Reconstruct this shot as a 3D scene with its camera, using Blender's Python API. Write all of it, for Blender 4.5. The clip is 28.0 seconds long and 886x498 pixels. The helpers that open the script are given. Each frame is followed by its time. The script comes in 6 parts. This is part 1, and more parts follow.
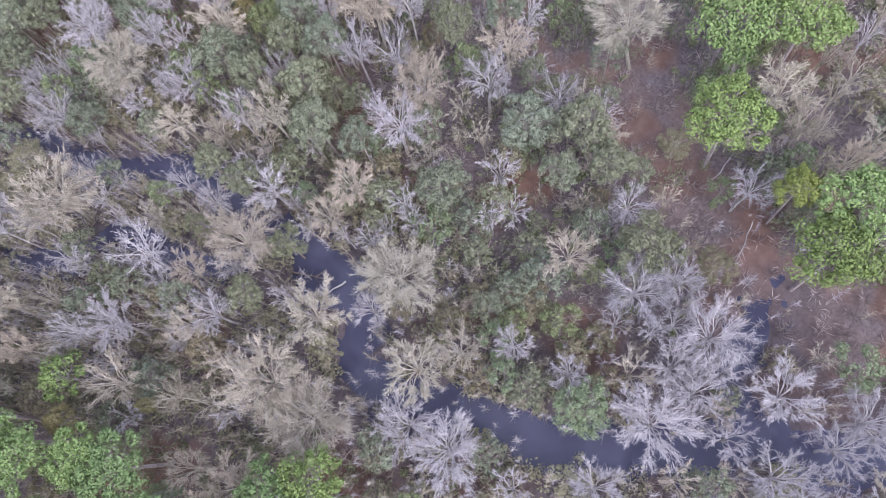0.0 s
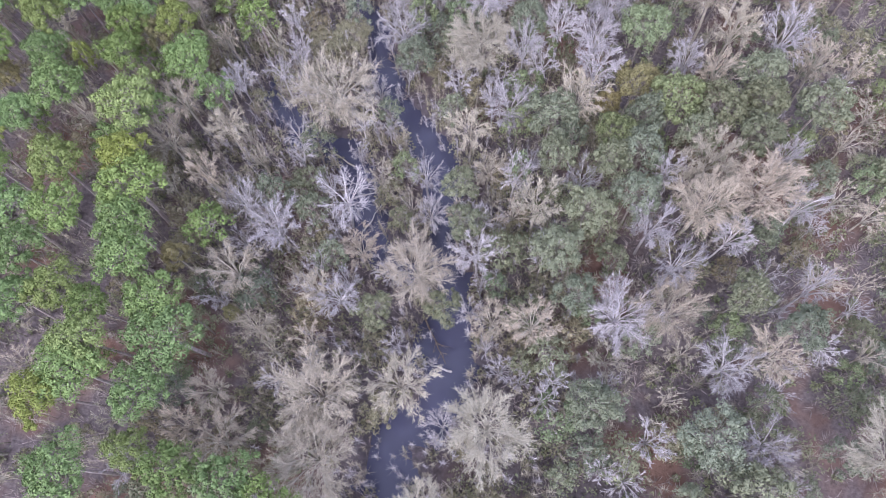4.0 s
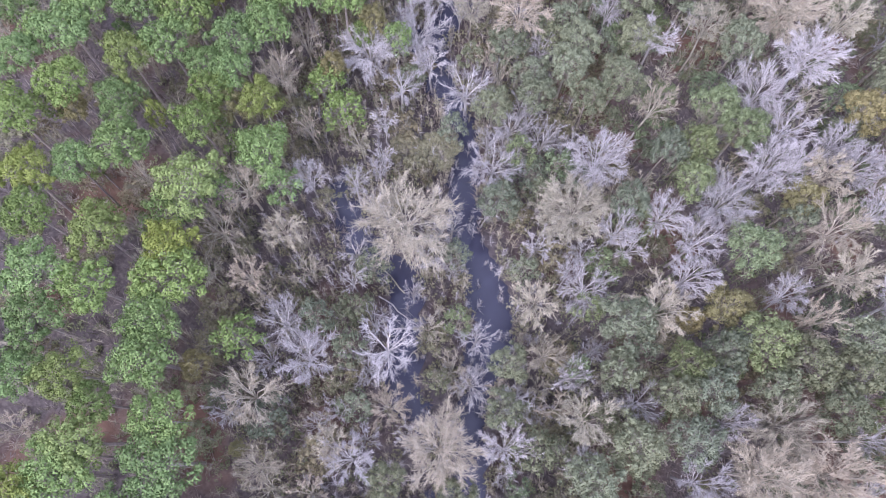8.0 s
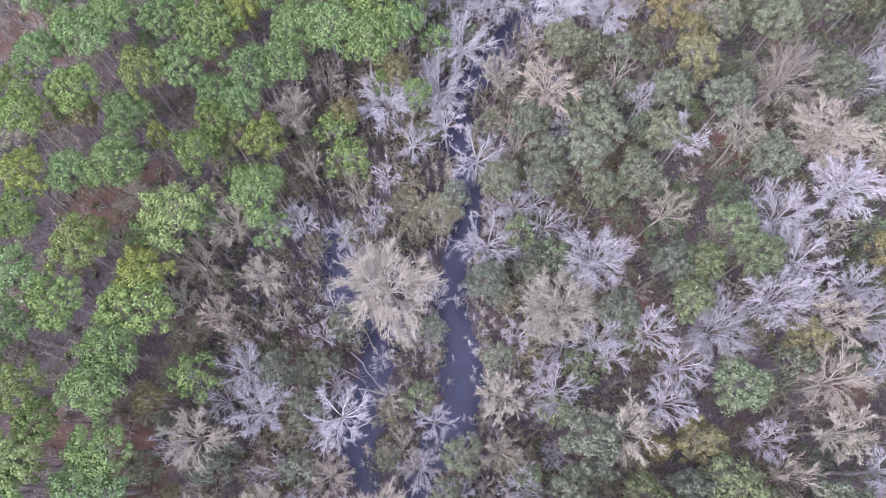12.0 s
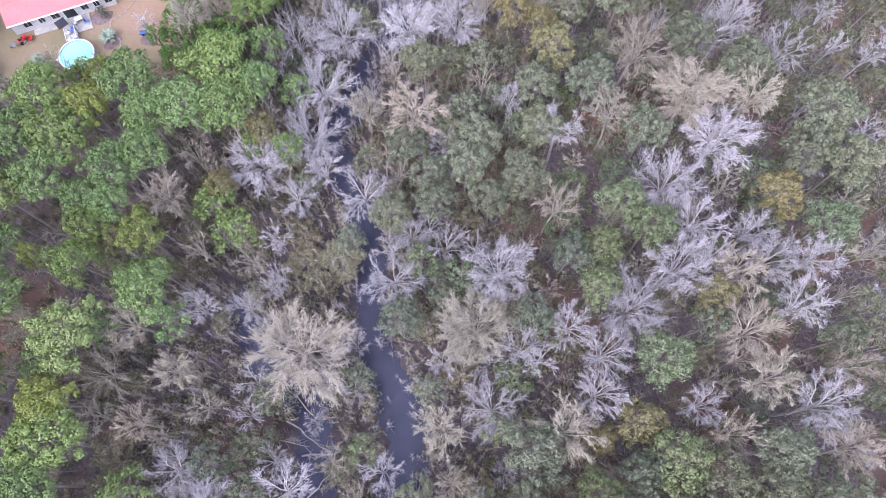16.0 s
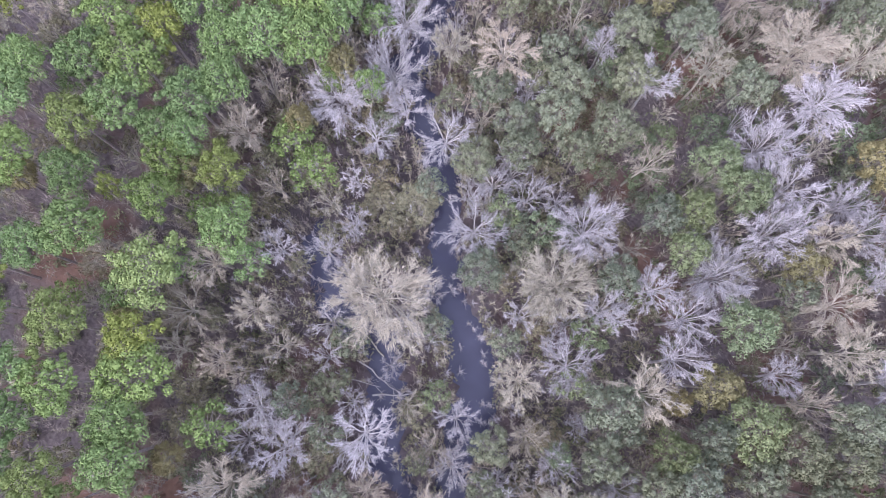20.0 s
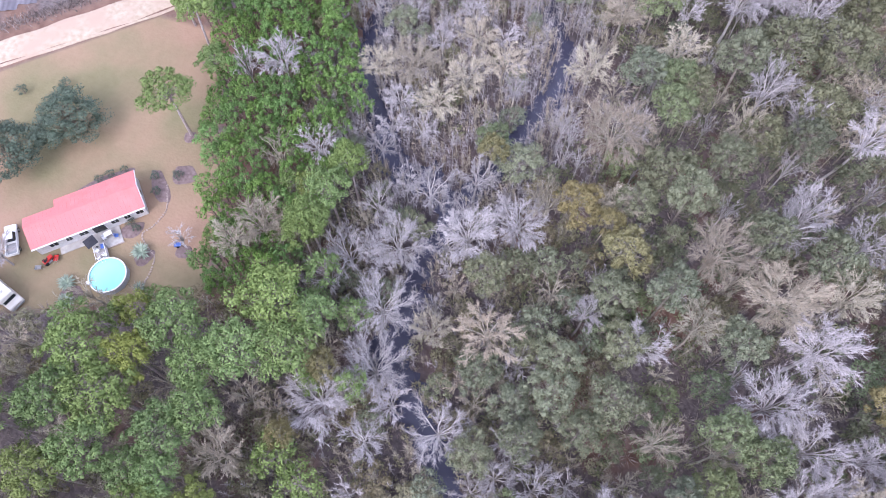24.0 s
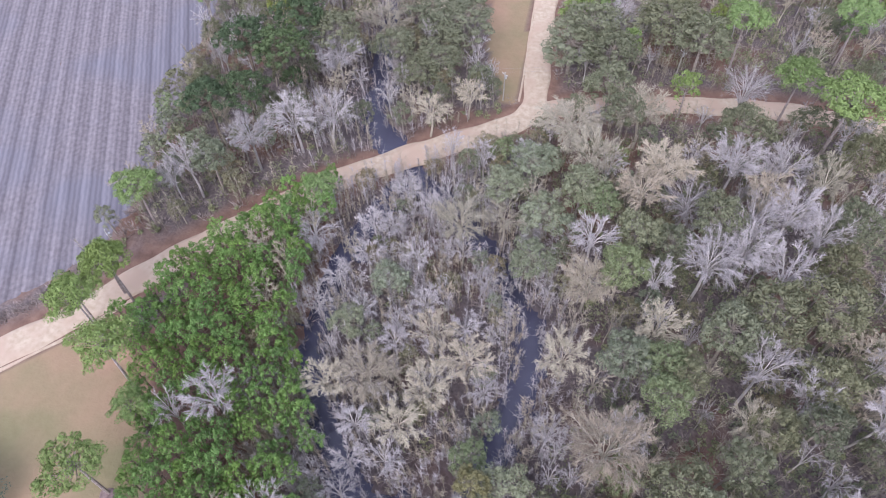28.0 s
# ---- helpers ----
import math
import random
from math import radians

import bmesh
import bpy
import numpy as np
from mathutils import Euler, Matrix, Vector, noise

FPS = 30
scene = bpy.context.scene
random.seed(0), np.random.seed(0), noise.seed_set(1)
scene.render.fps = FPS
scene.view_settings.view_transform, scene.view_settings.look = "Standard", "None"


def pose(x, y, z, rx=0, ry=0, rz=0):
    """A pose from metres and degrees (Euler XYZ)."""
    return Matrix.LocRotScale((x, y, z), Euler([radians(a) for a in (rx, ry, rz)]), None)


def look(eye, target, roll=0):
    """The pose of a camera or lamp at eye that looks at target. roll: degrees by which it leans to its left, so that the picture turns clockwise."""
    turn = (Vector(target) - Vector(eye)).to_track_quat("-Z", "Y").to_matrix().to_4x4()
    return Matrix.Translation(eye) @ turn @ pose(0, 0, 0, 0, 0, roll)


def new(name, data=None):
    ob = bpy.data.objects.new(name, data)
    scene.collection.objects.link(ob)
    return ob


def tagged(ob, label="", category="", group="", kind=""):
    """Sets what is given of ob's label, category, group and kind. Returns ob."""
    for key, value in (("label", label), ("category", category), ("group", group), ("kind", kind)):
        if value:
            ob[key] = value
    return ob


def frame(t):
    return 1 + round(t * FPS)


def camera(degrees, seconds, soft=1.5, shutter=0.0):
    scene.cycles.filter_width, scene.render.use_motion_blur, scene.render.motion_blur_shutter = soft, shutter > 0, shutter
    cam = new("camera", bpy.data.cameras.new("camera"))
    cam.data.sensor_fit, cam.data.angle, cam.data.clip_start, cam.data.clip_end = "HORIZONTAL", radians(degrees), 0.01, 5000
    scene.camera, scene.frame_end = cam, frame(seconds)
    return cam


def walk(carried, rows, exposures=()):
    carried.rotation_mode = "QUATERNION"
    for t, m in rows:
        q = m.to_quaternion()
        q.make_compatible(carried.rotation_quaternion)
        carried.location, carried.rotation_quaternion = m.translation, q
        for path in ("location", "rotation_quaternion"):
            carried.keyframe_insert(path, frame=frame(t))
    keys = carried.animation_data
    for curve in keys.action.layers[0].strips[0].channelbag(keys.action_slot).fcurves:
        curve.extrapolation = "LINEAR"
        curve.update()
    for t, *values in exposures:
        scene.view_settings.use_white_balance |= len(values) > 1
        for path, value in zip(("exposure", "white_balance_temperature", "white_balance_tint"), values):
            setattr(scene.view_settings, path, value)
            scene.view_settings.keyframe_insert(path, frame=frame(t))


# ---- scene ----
cam = camera(66.9, 28.0, soft=1.0)
PATH = [
    (0, (7.716, -7.333, 88.635), (7.912, -6.707, 86.746), -23.4),
    (0.5, (8.815, -4.369, 88.837), (9.038, -3.777, 86.939), -25.5),
    (1, (9.785, -1.55, 89.258), (9.96, -0.916, 87.37), -23.3),
    (1.5, (10.195, 1.155, 89.581), (10.234, 1.863, 87.71), -16.3),
    (2, (10.372, 3.156, 89.888), (10.388, 3.858, 88.016), -14.7),
    (2.5, (10.416, 4.841, 90.069), (10.385, 5.535, 88.194), -13.2),
    (3, (10.233, 6.963, 90.15), (10.162, 7.652, 88.273), -12.1),
    (3.5, (9.815, 9.86, 90.221), (9.692, 10.535, 88.343), -10.1),
    (4, (8.982, 13.238, 90.31), (8.77, 13.889, 88.43), -6.4),
    (4.5, (7.602, 16.707, 90.384), (7.346, 17.338, 88.503), -3.1),
    (6.5, (-0.39, 28.496, 91.623), (-0.646, 29.09, 89.731), 2.8),
    (7, (-1.825, 31.192, 91.752), (-2.07, 31.777, 89.855), 3.7),
    (7.5, (-2.807, 33.688, 91.83), (-3.052, 34.259, 89.929), 3.4),
    (8, (-3.441, 35.96, 91.862), (-3.685, 36.524, 89.959), 3.9),
    (8.5, (-3.939, 37.846, 91.927), (-4.141, 38.422, 90.022), 3.4),
    (9, (-4.351, 39.502, 91.955), (-4.532, 40.078, 90.048), 3.0),
    (9.5, (-4.631, 41.045, 92.018), (-4.826, 41.607, 90.109), 2.3),
    (10, (-4.666, 42.649, 92.059), (-4.873, 43.201, 90.148), 2.2),
    (10.5, (-4.372, 44.398, 92.077), (-4.603, 44.937, 90.165), 1.8),
    (11, (-3.923, 46.133, 92.155), (-4.16, 46.664, 90.241), 2.0),
    (11.5, (-3.439, 47.752, 92.316), (-3.711, 48.265, 90.402), 1.9),
    (12, (-2.883, 49.459, 92.433), (-3.22, 49.932, 90.519), 2.5),
    (12.5, (-2.211, 51.231, 92.573), (-2.526, 51.717, 90.658), 1.5),
    (13, (-1.485, 52.983, 92.641), (-1.709, 53.519, 90.727), -0.5),
    (13.5, (-0.824, 54.278, 92.698), (-0.974, 54.848, 90.787), -0.9),
    (15.5, (1.056, 56.344, 92.593), (0.874, 56.917, 90.685), -0.6),
    (16, (1.318, 56.534, 92.669), (1.08, 57.085, 90.761), -0.1),
    (16.5, (1.195, 56.644, 92.74), (0.952, 57.194, 90.833), 0.8),
    (17, (0.337, 56.782, 92.764), (0.101, 57.332, 90.855), 1.1),
    (17.5, (-1.249, 56.914, 92.728), (-1.463, 57.466, 90.818), 1.7),
    (18, (-3.355, 56.982, 92.66), (-3.548, 57.535, 90.748), 2.5),
    (18.5, (-5.676, 56.989, 92.577), (-5.863, 57.54, 90.663), 2.9),
    (19, (-7.753, 56.984, 92.507), (-7.86, 57.291, 90.533), 3.7),
    (19.5, (-9.306, 57.159, 92.454), (-9.427, 57.462, 90.481), 3.2),
    (20, (-10.323, 57.635, 92.4), (-10.455, 57.936, 90.427), 2.9),
    (20.5, (-10.972, 58.477, 92.35), (-11.109, 58.767, 90.376), 3.1),
    (21, (-11.536, 59.677, 92.336), (-11.666, 59.949, 90.358), 3.1),
    (21.5, (-12.219, 61.289, 92.347), (-12.46, 61.765, 90.419), 1.3),
    (23.5, (-15.83, 69.621, 92.275), (-16.126, 70.312, 90.421), -0.6),
    (24, (-16.937, 72.551, 92.16), (-17.219, 73.305, 90.33), -0.8),
    (24.5, (-17.995, 75.657, 92.164), (-18.298, 76.602, 90.428), -1.0),
    (25, (-19.102, 78.948, 92.188), (-19.364, 79.898, 90.447), -1.2),
    (25.5, (-20.22, 82.267, 92.242), (-20.5, 83.21, 90.5), -1.4),
    (26, (-21.255, 85.678, 92.333), (-21.565, 86.613, 90.593), -1.4),
    (26.5, (-22.35, 89.244, 92.414), (-22.674, 90.175, 90.673), -1.5),
    (27, (-23.448, 92.997, 92.453), (-23.722, 93.938, 90.71), -1.5),
    (27.5, (-24.464, 96.707, 92.451), (-24.757, 97.852, 90.837), -1.3),
    (28, (-25.393, 100.234, 92.467), (-25.655, 101.362, 90.837), -1.6),
]
walk(cam, [(t, look(eye, target, roll)) for t, eye, target, roll in PATH], [(0.0, 0.9, 5860, 18.5), (6.0, 1.04, 5750, 21.5), (21.0, 1.08, 5760, 21.5), (24.0, 0.95, 5790, 20.5), (25.0, 0.8, 5830, 19.5), (28.0, 0.66, 6030, 17)])

# world, sun and large light: a bright overcast sky
world = bpy.data.worlds.new("overcast_sky")
scene.world = world
world.use_nodes = True
wn = world.node_tree
wn.nodes.clear()
sky = wn.nodes.new("ShaderNodeTexSky")
sky.sky_type = "NISHITA"
sky.sun_disc = False
sky.sun_elevation = radians(47.5)
sky.sun_rotation = radians(187)
sky.air_density, sky.dust_density, sky.ozone_density = 1.0, 4.0, 1.0
cloud = wn.nodes.new("ShaderNodeMix")
cloud.data_type = "RGBA"
cloud.inputs[0].default_value = 0.55
cloud.inputs[7].default_value = (11.5, 11.9, 13.6, 1)
back = wn.nodes.new("ShaderNodeBackground")
back.inputs[1].default_value = 0.12
wout = wn.nodes.new("ShaderNodeOutputWorld")
wn.links.new(sky.outputs[0], cloud.inputs[6])
wn.links.new(cloud.outputs[2], back.inputs[0])
wn.links.new(back.outputs[0], wout.inputs[0])

sun = new("sun", bpy.data.lights.new("sun", "SUN"))
sun.data.energy, sun.data.angle, sun.data.color = 1.5, radians(40), (1.0, 0.97, 0.93)
sun.matrix_world = look((-10, -80, 88), (0, 0, 0))


# materials
def material(name, colour, rough=0.8, second=None, scale=1.0, island=0.0, hue=0.0, bump=0.0, each=0.16, metal=0.0, detail=6.0, third=None, scale2=0.12, spec=0.3):
    """A surface in two tones of noise, a larger third one, with grain relief and piece-by-piece variation."""
    m = bpy.data.materials.new(name)
    m.use_nodes = True
    t = m.node_tree
    b = t.nodes["Principled BSDF"]
    b.inputs["Roughness"].default_value = rough
    b.inputs["Metallic"].default_value = metal
    b.inputs["Specular IOR Level"].default_value = spec
    geo = t.nodes.new("ShaderNodeNewGeometry")
    grain = t.nodes.new("ShaderNodeTexNoise")
    grain.inputs["Scale"].default_value, grain.inputs["Detail"].default_value = scale, detail
    t.links.new(geo.outputs["Position"], grain.inputs["Vector"])
    ramp = t.nodes.new("ShaderNodeValToRGB")
    ramp.color_ramp.elements[0].position, ramp.color_ramp.elements[1].position = 0.34, 0.66
    ramp.color_ramp.elements[0].color = (*colour, 1)
    ramp.color_ramp.elements[1].color = (*(second or [c * 1.35 for c in colour]), 1)
    t.links.new(grain.outputs["Fac"], ramp.inputs["Fac"])
    last = ramp.outputs["Color"]
    if third:
        big = t.nodes.new("ShaderNodeTexNoise")
        big.inputs["Scale"].default_value, big.inputs["Detail"].default_value = scale2, 4.0
        t.links.new(geo.outputs["Position"], big.inputs["Vector"])
        step = t.nodes.new("ShaderNodeMapRange")
        step.inputs[1].default_value, step.inputs[2].default_value = 0.45, 0.62
        t.links.new(big.outputs["Fac"], step.inputs[0])
        mix = t.nodes.new("ShaderNodeMix")
        mix.data_type = "RGBA"
        mix.inputs[7].default_value = (*third, 1)
        t.links.new(step.outputs[0], mix.inputs[0])
        t.links.new(last, mix.inputs[6])
        last = mix.outputs[2]
    if island or hue:
        hsv = t.nodes.new("ShaderNodeHueSaturation")
        info = t.nodes.new("ShaderNodeObjectInfo")
        val = t.nodes.new("ShaderNodeMapRange")
        val.inputs[3].default_value, val.inputs[4].default_value = 1 - island, 1 + island
        t.links.new(geo.outputs["Random Per Island"], val.inputs[0])
        own = t.nodes.new("ShaderNodeMapRange")
        own.inputs[3].default_value, own.inputs[4].default_value = 1 - each, 1 + each
        odd = t.nodes.new("ShaderNodeMath")
        odd.operation = "FRACT"
        far_ = t.nodes.new("ShaderNodeMath")
        far_.operation = "MULTIPLY"
        far_.inputs[1].default_value = 7.31
        t.links.new(info.outputs["Random"], far_.inputs[0])
        t.links.new(far_.outputs[0], odd.inputs[0])
        t.links.new(odd.outputs[0], own.inputs[0])
        both = t.nodes.new("ShaderNodeMath")
        both.operation = "MULTIPLY"
        t.links.new(val.outputs[0], both.inputs[0])
        t.links.new(own.outputs[0], both.inputs[1])
        t.links.new(both.outputs[0], hsv.inputs["Value"])
        turn = t.nodes.new("ShaderNodeMapRange")
        turn.inputs[3].default_value, turn.inputs[4].default_value = 0.5 - hue, 0.5 + hue
        t.links.new(info.outputs["Random"], turn.inputs[0])
        t.links.new(turn.outputs[0], hsv.inputs["Hue"])
        sat = t.nodes.new("ShaderNodeMapRange")
        sat.inputs[3].default_value, sat.inputs[4].default_value = 1 + 6 * hue, 1 - 6 * hue
        t.links.new(info.outputs["Random"], sat.inputs[0])
        t.links.new(sat.outputs[0], hsv.inputs["Saturation"])
        t.links.new(last, hsv.inputs["Color"])
        last = hsv.outputs["Color"]
    t.links.new(last, b.inputs["Base Color"])
    if bump:
        bm_ = t.nodes.new("ShaderNodeBump")
        bm_.inputs["Strength"].default_value, bm_.inputs["Distance"].default_value = bump, 0.05
        t.links.new(grain.outputs["Fac"], bm_.inputs["Height"])
        t.links.new(bm_.outputs["Normal"], b.inputs["Normal"])
    return m


BARK_GREY = material("pale_grey_bark", (0.344, 0.317, 0.310), 0.85, (0.484, 0.455, 0.450), 1.5, 0.2, 0.012)
TWIG_GREY = material("grey_twigs", (0.312, 0.285, 0.293), 0.85, (0.442, 0.412, 0.421), 0.8, 0.25, 0.012)
BARK_TAN = material("buff_bark", (0.310, 0.278, 0.230), 0.85, (0.450, 0.410, 0.345), 1.5, 0.2, 0.012)
TWIG_TAN = material("buff_budding_twigs", (0.315, 0.275, 0.215), 0.85, (0.430, 0.380, 0.300), 0.8, 0.25, 0.015)
BARK_PINE = material("pale_pine_bark", (0.24, 0.20, 0.19), 0.9, (0.38, 0.33, 0.32), 3.0, 0.1)
BARK_DARK = material("brown_bark", (0.10, 0.075, 0.06), 0.9, (0.20, 0.16, 0.13), 4.0, 0.1)
BARK_BROWN = material("grey_brown_bark", (0.20, 0.17, 0.145), 0.9, (0.34, 0.30, 0.27), 3.0, 0.15)
NEEDLES_WARM = material("yellowish_pine_needles", (0.166, 0.200, 0.065), 0.8, (0.236, 0.276, 0.090), 3.2, 0.18, 0.015, spec=0.08, bump=0.9)
LEAF_FRESH = material("fresh_green_leaves", (0.147, 0.178, 0.095), 0.8, (0.214, 0.251, 0.137), 3.2, 0.13, 0.02, spec=0.08, bump=0.9)
NEEDLES = material("pine_needles", (0.141, 0.198, 0.074), 0.8, (0.206, 0.278, 0.103), 3.2, 0.18, 0.013, spec=0.08, bump=0.9)
LEAF_GREY = material("dull_green_leaves", (0.152, 0.167, 0.110), 0.8, (0.218, 0.235, 0.157), 3.2, 0.13, 0.025, spec=0.08, bump=0.9)
LEAF_YELLOW = material("olive_yellow_leaves", (0.214, 0.193, 0.095), 0.8, (0.261, 0.235, 0.120), 3.2, 0.18, 0.015, spec=0.1, bump=0.9)
LEAF_OLIVE = material("olive_brown_leaves", (0.174, 0.160, 0.101), 0.8, (0.230, 0.209, 0.136), 3.2, 0.21, 0.02, spec=0.1, bump=0.9)
LEAF_DARK = material("dark_oak_leaves", (0.05, 0.075, 0.05), 0.5, (0.09, 0.12, 0.085), 3.2, 0.4, 0.01, bump=0.9)
NEEDLES_YOUNG = material("young_pine_needles", (0.129, 0.214, 0.067), 0.8, (0.181, 0.291, 0.090), 3.2, 0.18, 0.01, spec=0.08, bump=0.9)
NEEDLES_DARK = material("dark_needles", (0.055, 0.085, 0.045), 0.8, (0.115, 0.155, 0.08), 3.2, 0.3, 0.015, spec=0.08, bump=0.9)
LEAF_DEEP = material("deep_green_leaves", (0.130, 0.138, 0.088), 0.8, (0.178, 0.185, 0.120), 3.2, 0.13, 0.02, spec=0.08, bump=0.9)
BRUSH = material("brown_brush", (0.18, 0.148, 0.14), 0.9, (0.33, 0.28, 0.265), 0.25, 0.4, 0.0)
BRUSH_GREEN = material("green_brush", (0.12, 0.135, 0.07), 0.8, (0.21, 0.22, 0.12), 0.2, 0.4, 0.0)
SAND = material("pale_road_sand", (0.36, 0.285, 0.215), 0.95, (0.465, 0.385, 0.305), 1.2, bump=0.3, third=(0.40, 0.30, 0.235), scale2=0.15)
FIELD = material("bare_field_soil", (0.17, 0.152, 0.168), 0.95, (0.235, 0.212, 0.232), 1.2, bump=0.4, third=(0.185, 0.178, 0.212), scale2=0.04)


def stripe(m, degrees, wide, dark):
    """Lays tilled rows over a soil: darker bands between paler ones, uneven along their length."""
    t = m.node_tree
    b = t.nodes["Principled BSDF"]
    base = b.inputs["Base Color"].links[0].from_socket
    geo = t.nodes.new("ShaderNodeNewGeometry")
    last = base
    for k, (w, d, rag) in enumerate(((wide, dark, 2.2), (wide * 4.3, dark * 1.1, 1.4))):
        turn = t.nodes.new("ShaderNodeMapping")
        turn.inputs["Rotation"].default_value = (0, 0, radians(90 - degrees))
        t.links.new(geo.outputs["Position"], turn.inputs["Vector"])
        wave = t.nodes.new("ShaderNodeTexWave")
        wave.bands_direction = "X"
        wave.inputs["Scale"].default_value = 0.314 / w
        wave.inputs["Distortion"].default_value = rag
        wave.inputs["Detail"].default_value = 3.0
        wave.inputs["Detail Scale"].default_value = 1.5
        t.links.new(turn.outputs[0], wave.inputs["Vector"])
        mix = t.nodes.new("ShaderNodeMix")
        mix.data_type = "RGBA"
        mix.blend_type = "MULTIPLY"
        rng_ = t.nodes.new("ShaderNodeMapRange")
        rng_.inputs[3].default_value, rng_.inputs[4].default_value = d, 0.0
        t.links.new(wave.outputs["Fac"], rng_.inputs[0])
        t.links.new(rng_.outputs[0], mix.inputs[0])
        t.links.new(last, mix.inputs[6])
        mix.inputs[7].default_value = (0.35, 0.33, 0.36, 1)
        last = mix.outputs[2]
    t.links.new(last, b.inputs["Base Color"])


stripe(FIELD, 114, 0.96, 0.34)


def ground_material():
    """Forest litter, lawn and damp mud, told apart by the painted zone."""
    m = bpy.data.materials.new("ground_cover")
    m.use_nodes = True
    t = m.node_tree
    b = t.nodes["Principled BSDF"]
    b.inputs["Roughness"].default_value = 0.95
    b.inputs["Specular IOR Level"].default_value = 0.1
    geo = t.nodes.new("ShaderNodeNewGeometry")

    def two(scale, low, high, a, c, detail=8.0):
        n = t.nodes.new("ShaderNodeTexNoise")
        n.inputs["Scale"].default_value, n.inputs["Detail"].default_value = scale, detail
        t.links.new(geo.outputs["Position"], n.inputs["Vector"])
        r = t.nodes.new("ShaderNodeValToRGB")
        r.color_ramp.elements[0].position, r.color_ramp.elements[1].position = low, high
        r.color_ramp.elements[0].color, r.color_ramp.elements[1].color = (*a, 1), (*c, 1)
        t.links.new(n.outputs["Fac"], r.inputs["Fac"])
        return n, r.outputs["Color"]

    def blend(fac, a, c):
        x = t.nodes.new("ShaderNodeMix")
        x.data_type = "RGBA"
        t.links.new(fac, x.inputs[0])
        t.links.new(a, x.inputs[6])
        t.links.new(c, x.inputs[7])
        return x.outputs[2]

    grain, litter = two(2.2, 0.3, 0.7, (0.085, 0.07, 0.071), (0.185, 0.155, 0.154))
    _, straw = two(0.5, 0.3, 0.7, (0.13, 0.078, 0.062), (0.22, 0.14, 0.108))
    patch, _ = two(0.07, 0.4, 0.6, (0, 0, 0), (1, 1, 1), 4.0)
    lift = t.nodes.new("ShaderNodeMapRange")
    lift.inputs[1].default_value, lift.inputs[2].default_value = 0.5, 0.62
    t.links.new(patch.outputs["Fac"], lift.inputs[0])
    woods = blend(lift.outputs[0], litter, straw)
    _, worn = two(0.055, 0.35, 0.62, (0.35, 0.218, 0.158), (0.178, 0.166, 0.088), 3.0)
    _, fine = two(0.9, 0.25, 0.75, (0.19, 0.148, 0.098), (0.265, 0.217, 0.147), 10.0)
    half = t.nodes.new("ShaderNodeValue")
    half.outputs[0].default_value = 0.33
    grass = blend(half.outputs[0], worn, fine)
    _, mud = two(1.2, 0.3, 0.7, (0.05, 0.045, 0.05), (0.12, 0.10, 0.11))
    zone = t.nodes.new("ShaderNodeVertexColor")
    zone.layer_name = "zone"
    part_ = t.nodes.new("ShaderNodeSeparateColor")
    t.links.new(zone.outputs["Color"], part_.inputs[0])
    col = blend(part_.outputs[0], woods, grass)
    col = blend(part_.outputs[1], col, mud)
    col = blend(part_.outputs[2], col, straw)
    t.links.new(col, b.inputs["Base Color"])
    bump = t.nodes.new("ShaderNodeBump")
    bump.inputs["Strength"].default_value, bump.inputs["Distance"].default_value = 0.5, 0.2
    t.links.new(grain.outputs["Fac"], bump.inputs["Height"])
    t.links.new(bump.outputs["Normal"], b.inputs["Normal"])
    return m


def water_material(name, colour, ripple, rough):
    m = bpy.data.materials.new(name)
    m.use_nodes = True
    t = m.node_tree
    b = t.nodes["Principled BSDF"]
    b.inputs["Base Color"].default_value = (*colour, 1)
    b.inputs["Roughness"].default_value = rough
    b.inputs["IOR"].default_value = 1.33
    b.inputs["Specular IOR Level"].default_value = 0.5
    geo = t.nodes.new("ShaderNodeNewGeometry")
    n = t.nodes.new("ShaderNodeTexNoise")
    n.inputs["Scale"].default_value = ripple
    t.links.new(geo.outputs["Position"], n.inputs["Vector"])
    k = t.nodes.new("ShaderNodeBump")
    k.inputs["Strength"].default_value, k.inputs["Distance"].default_value = 0.15, 0.02
    t.links.new(n.outputs["Fac"], k.inputs["Height"])
    t.links.new(k.outputs["Normal"], b.inputs["Normal"])
    big = t.nodes.new("ShaderNodeTexNoise")
    big.inputs["Scale"].default_value = 0.25
    t.links.new(geo.outputs["Position"], big.inputs["Vector"])
    mix = t.nodes.new("ShaderNodeMix")
    mix.data_type = "RGBA"
    mix.inputs[6].default_value = (*[c * 0.75 for c in colour], 1)
    mix.inputs[7].default_value = (*[c * 1.25 for c in colour], 1)
    t.links.new(big.outputs["Fac"], mix.inputs[0])
    t.links.new(mix.outputs[2], b.inputs["Base Color"])
    return m


WATER = water_material("dark_creek_water", (0.055, 0.055, 0.088), 1.5, 0.12)

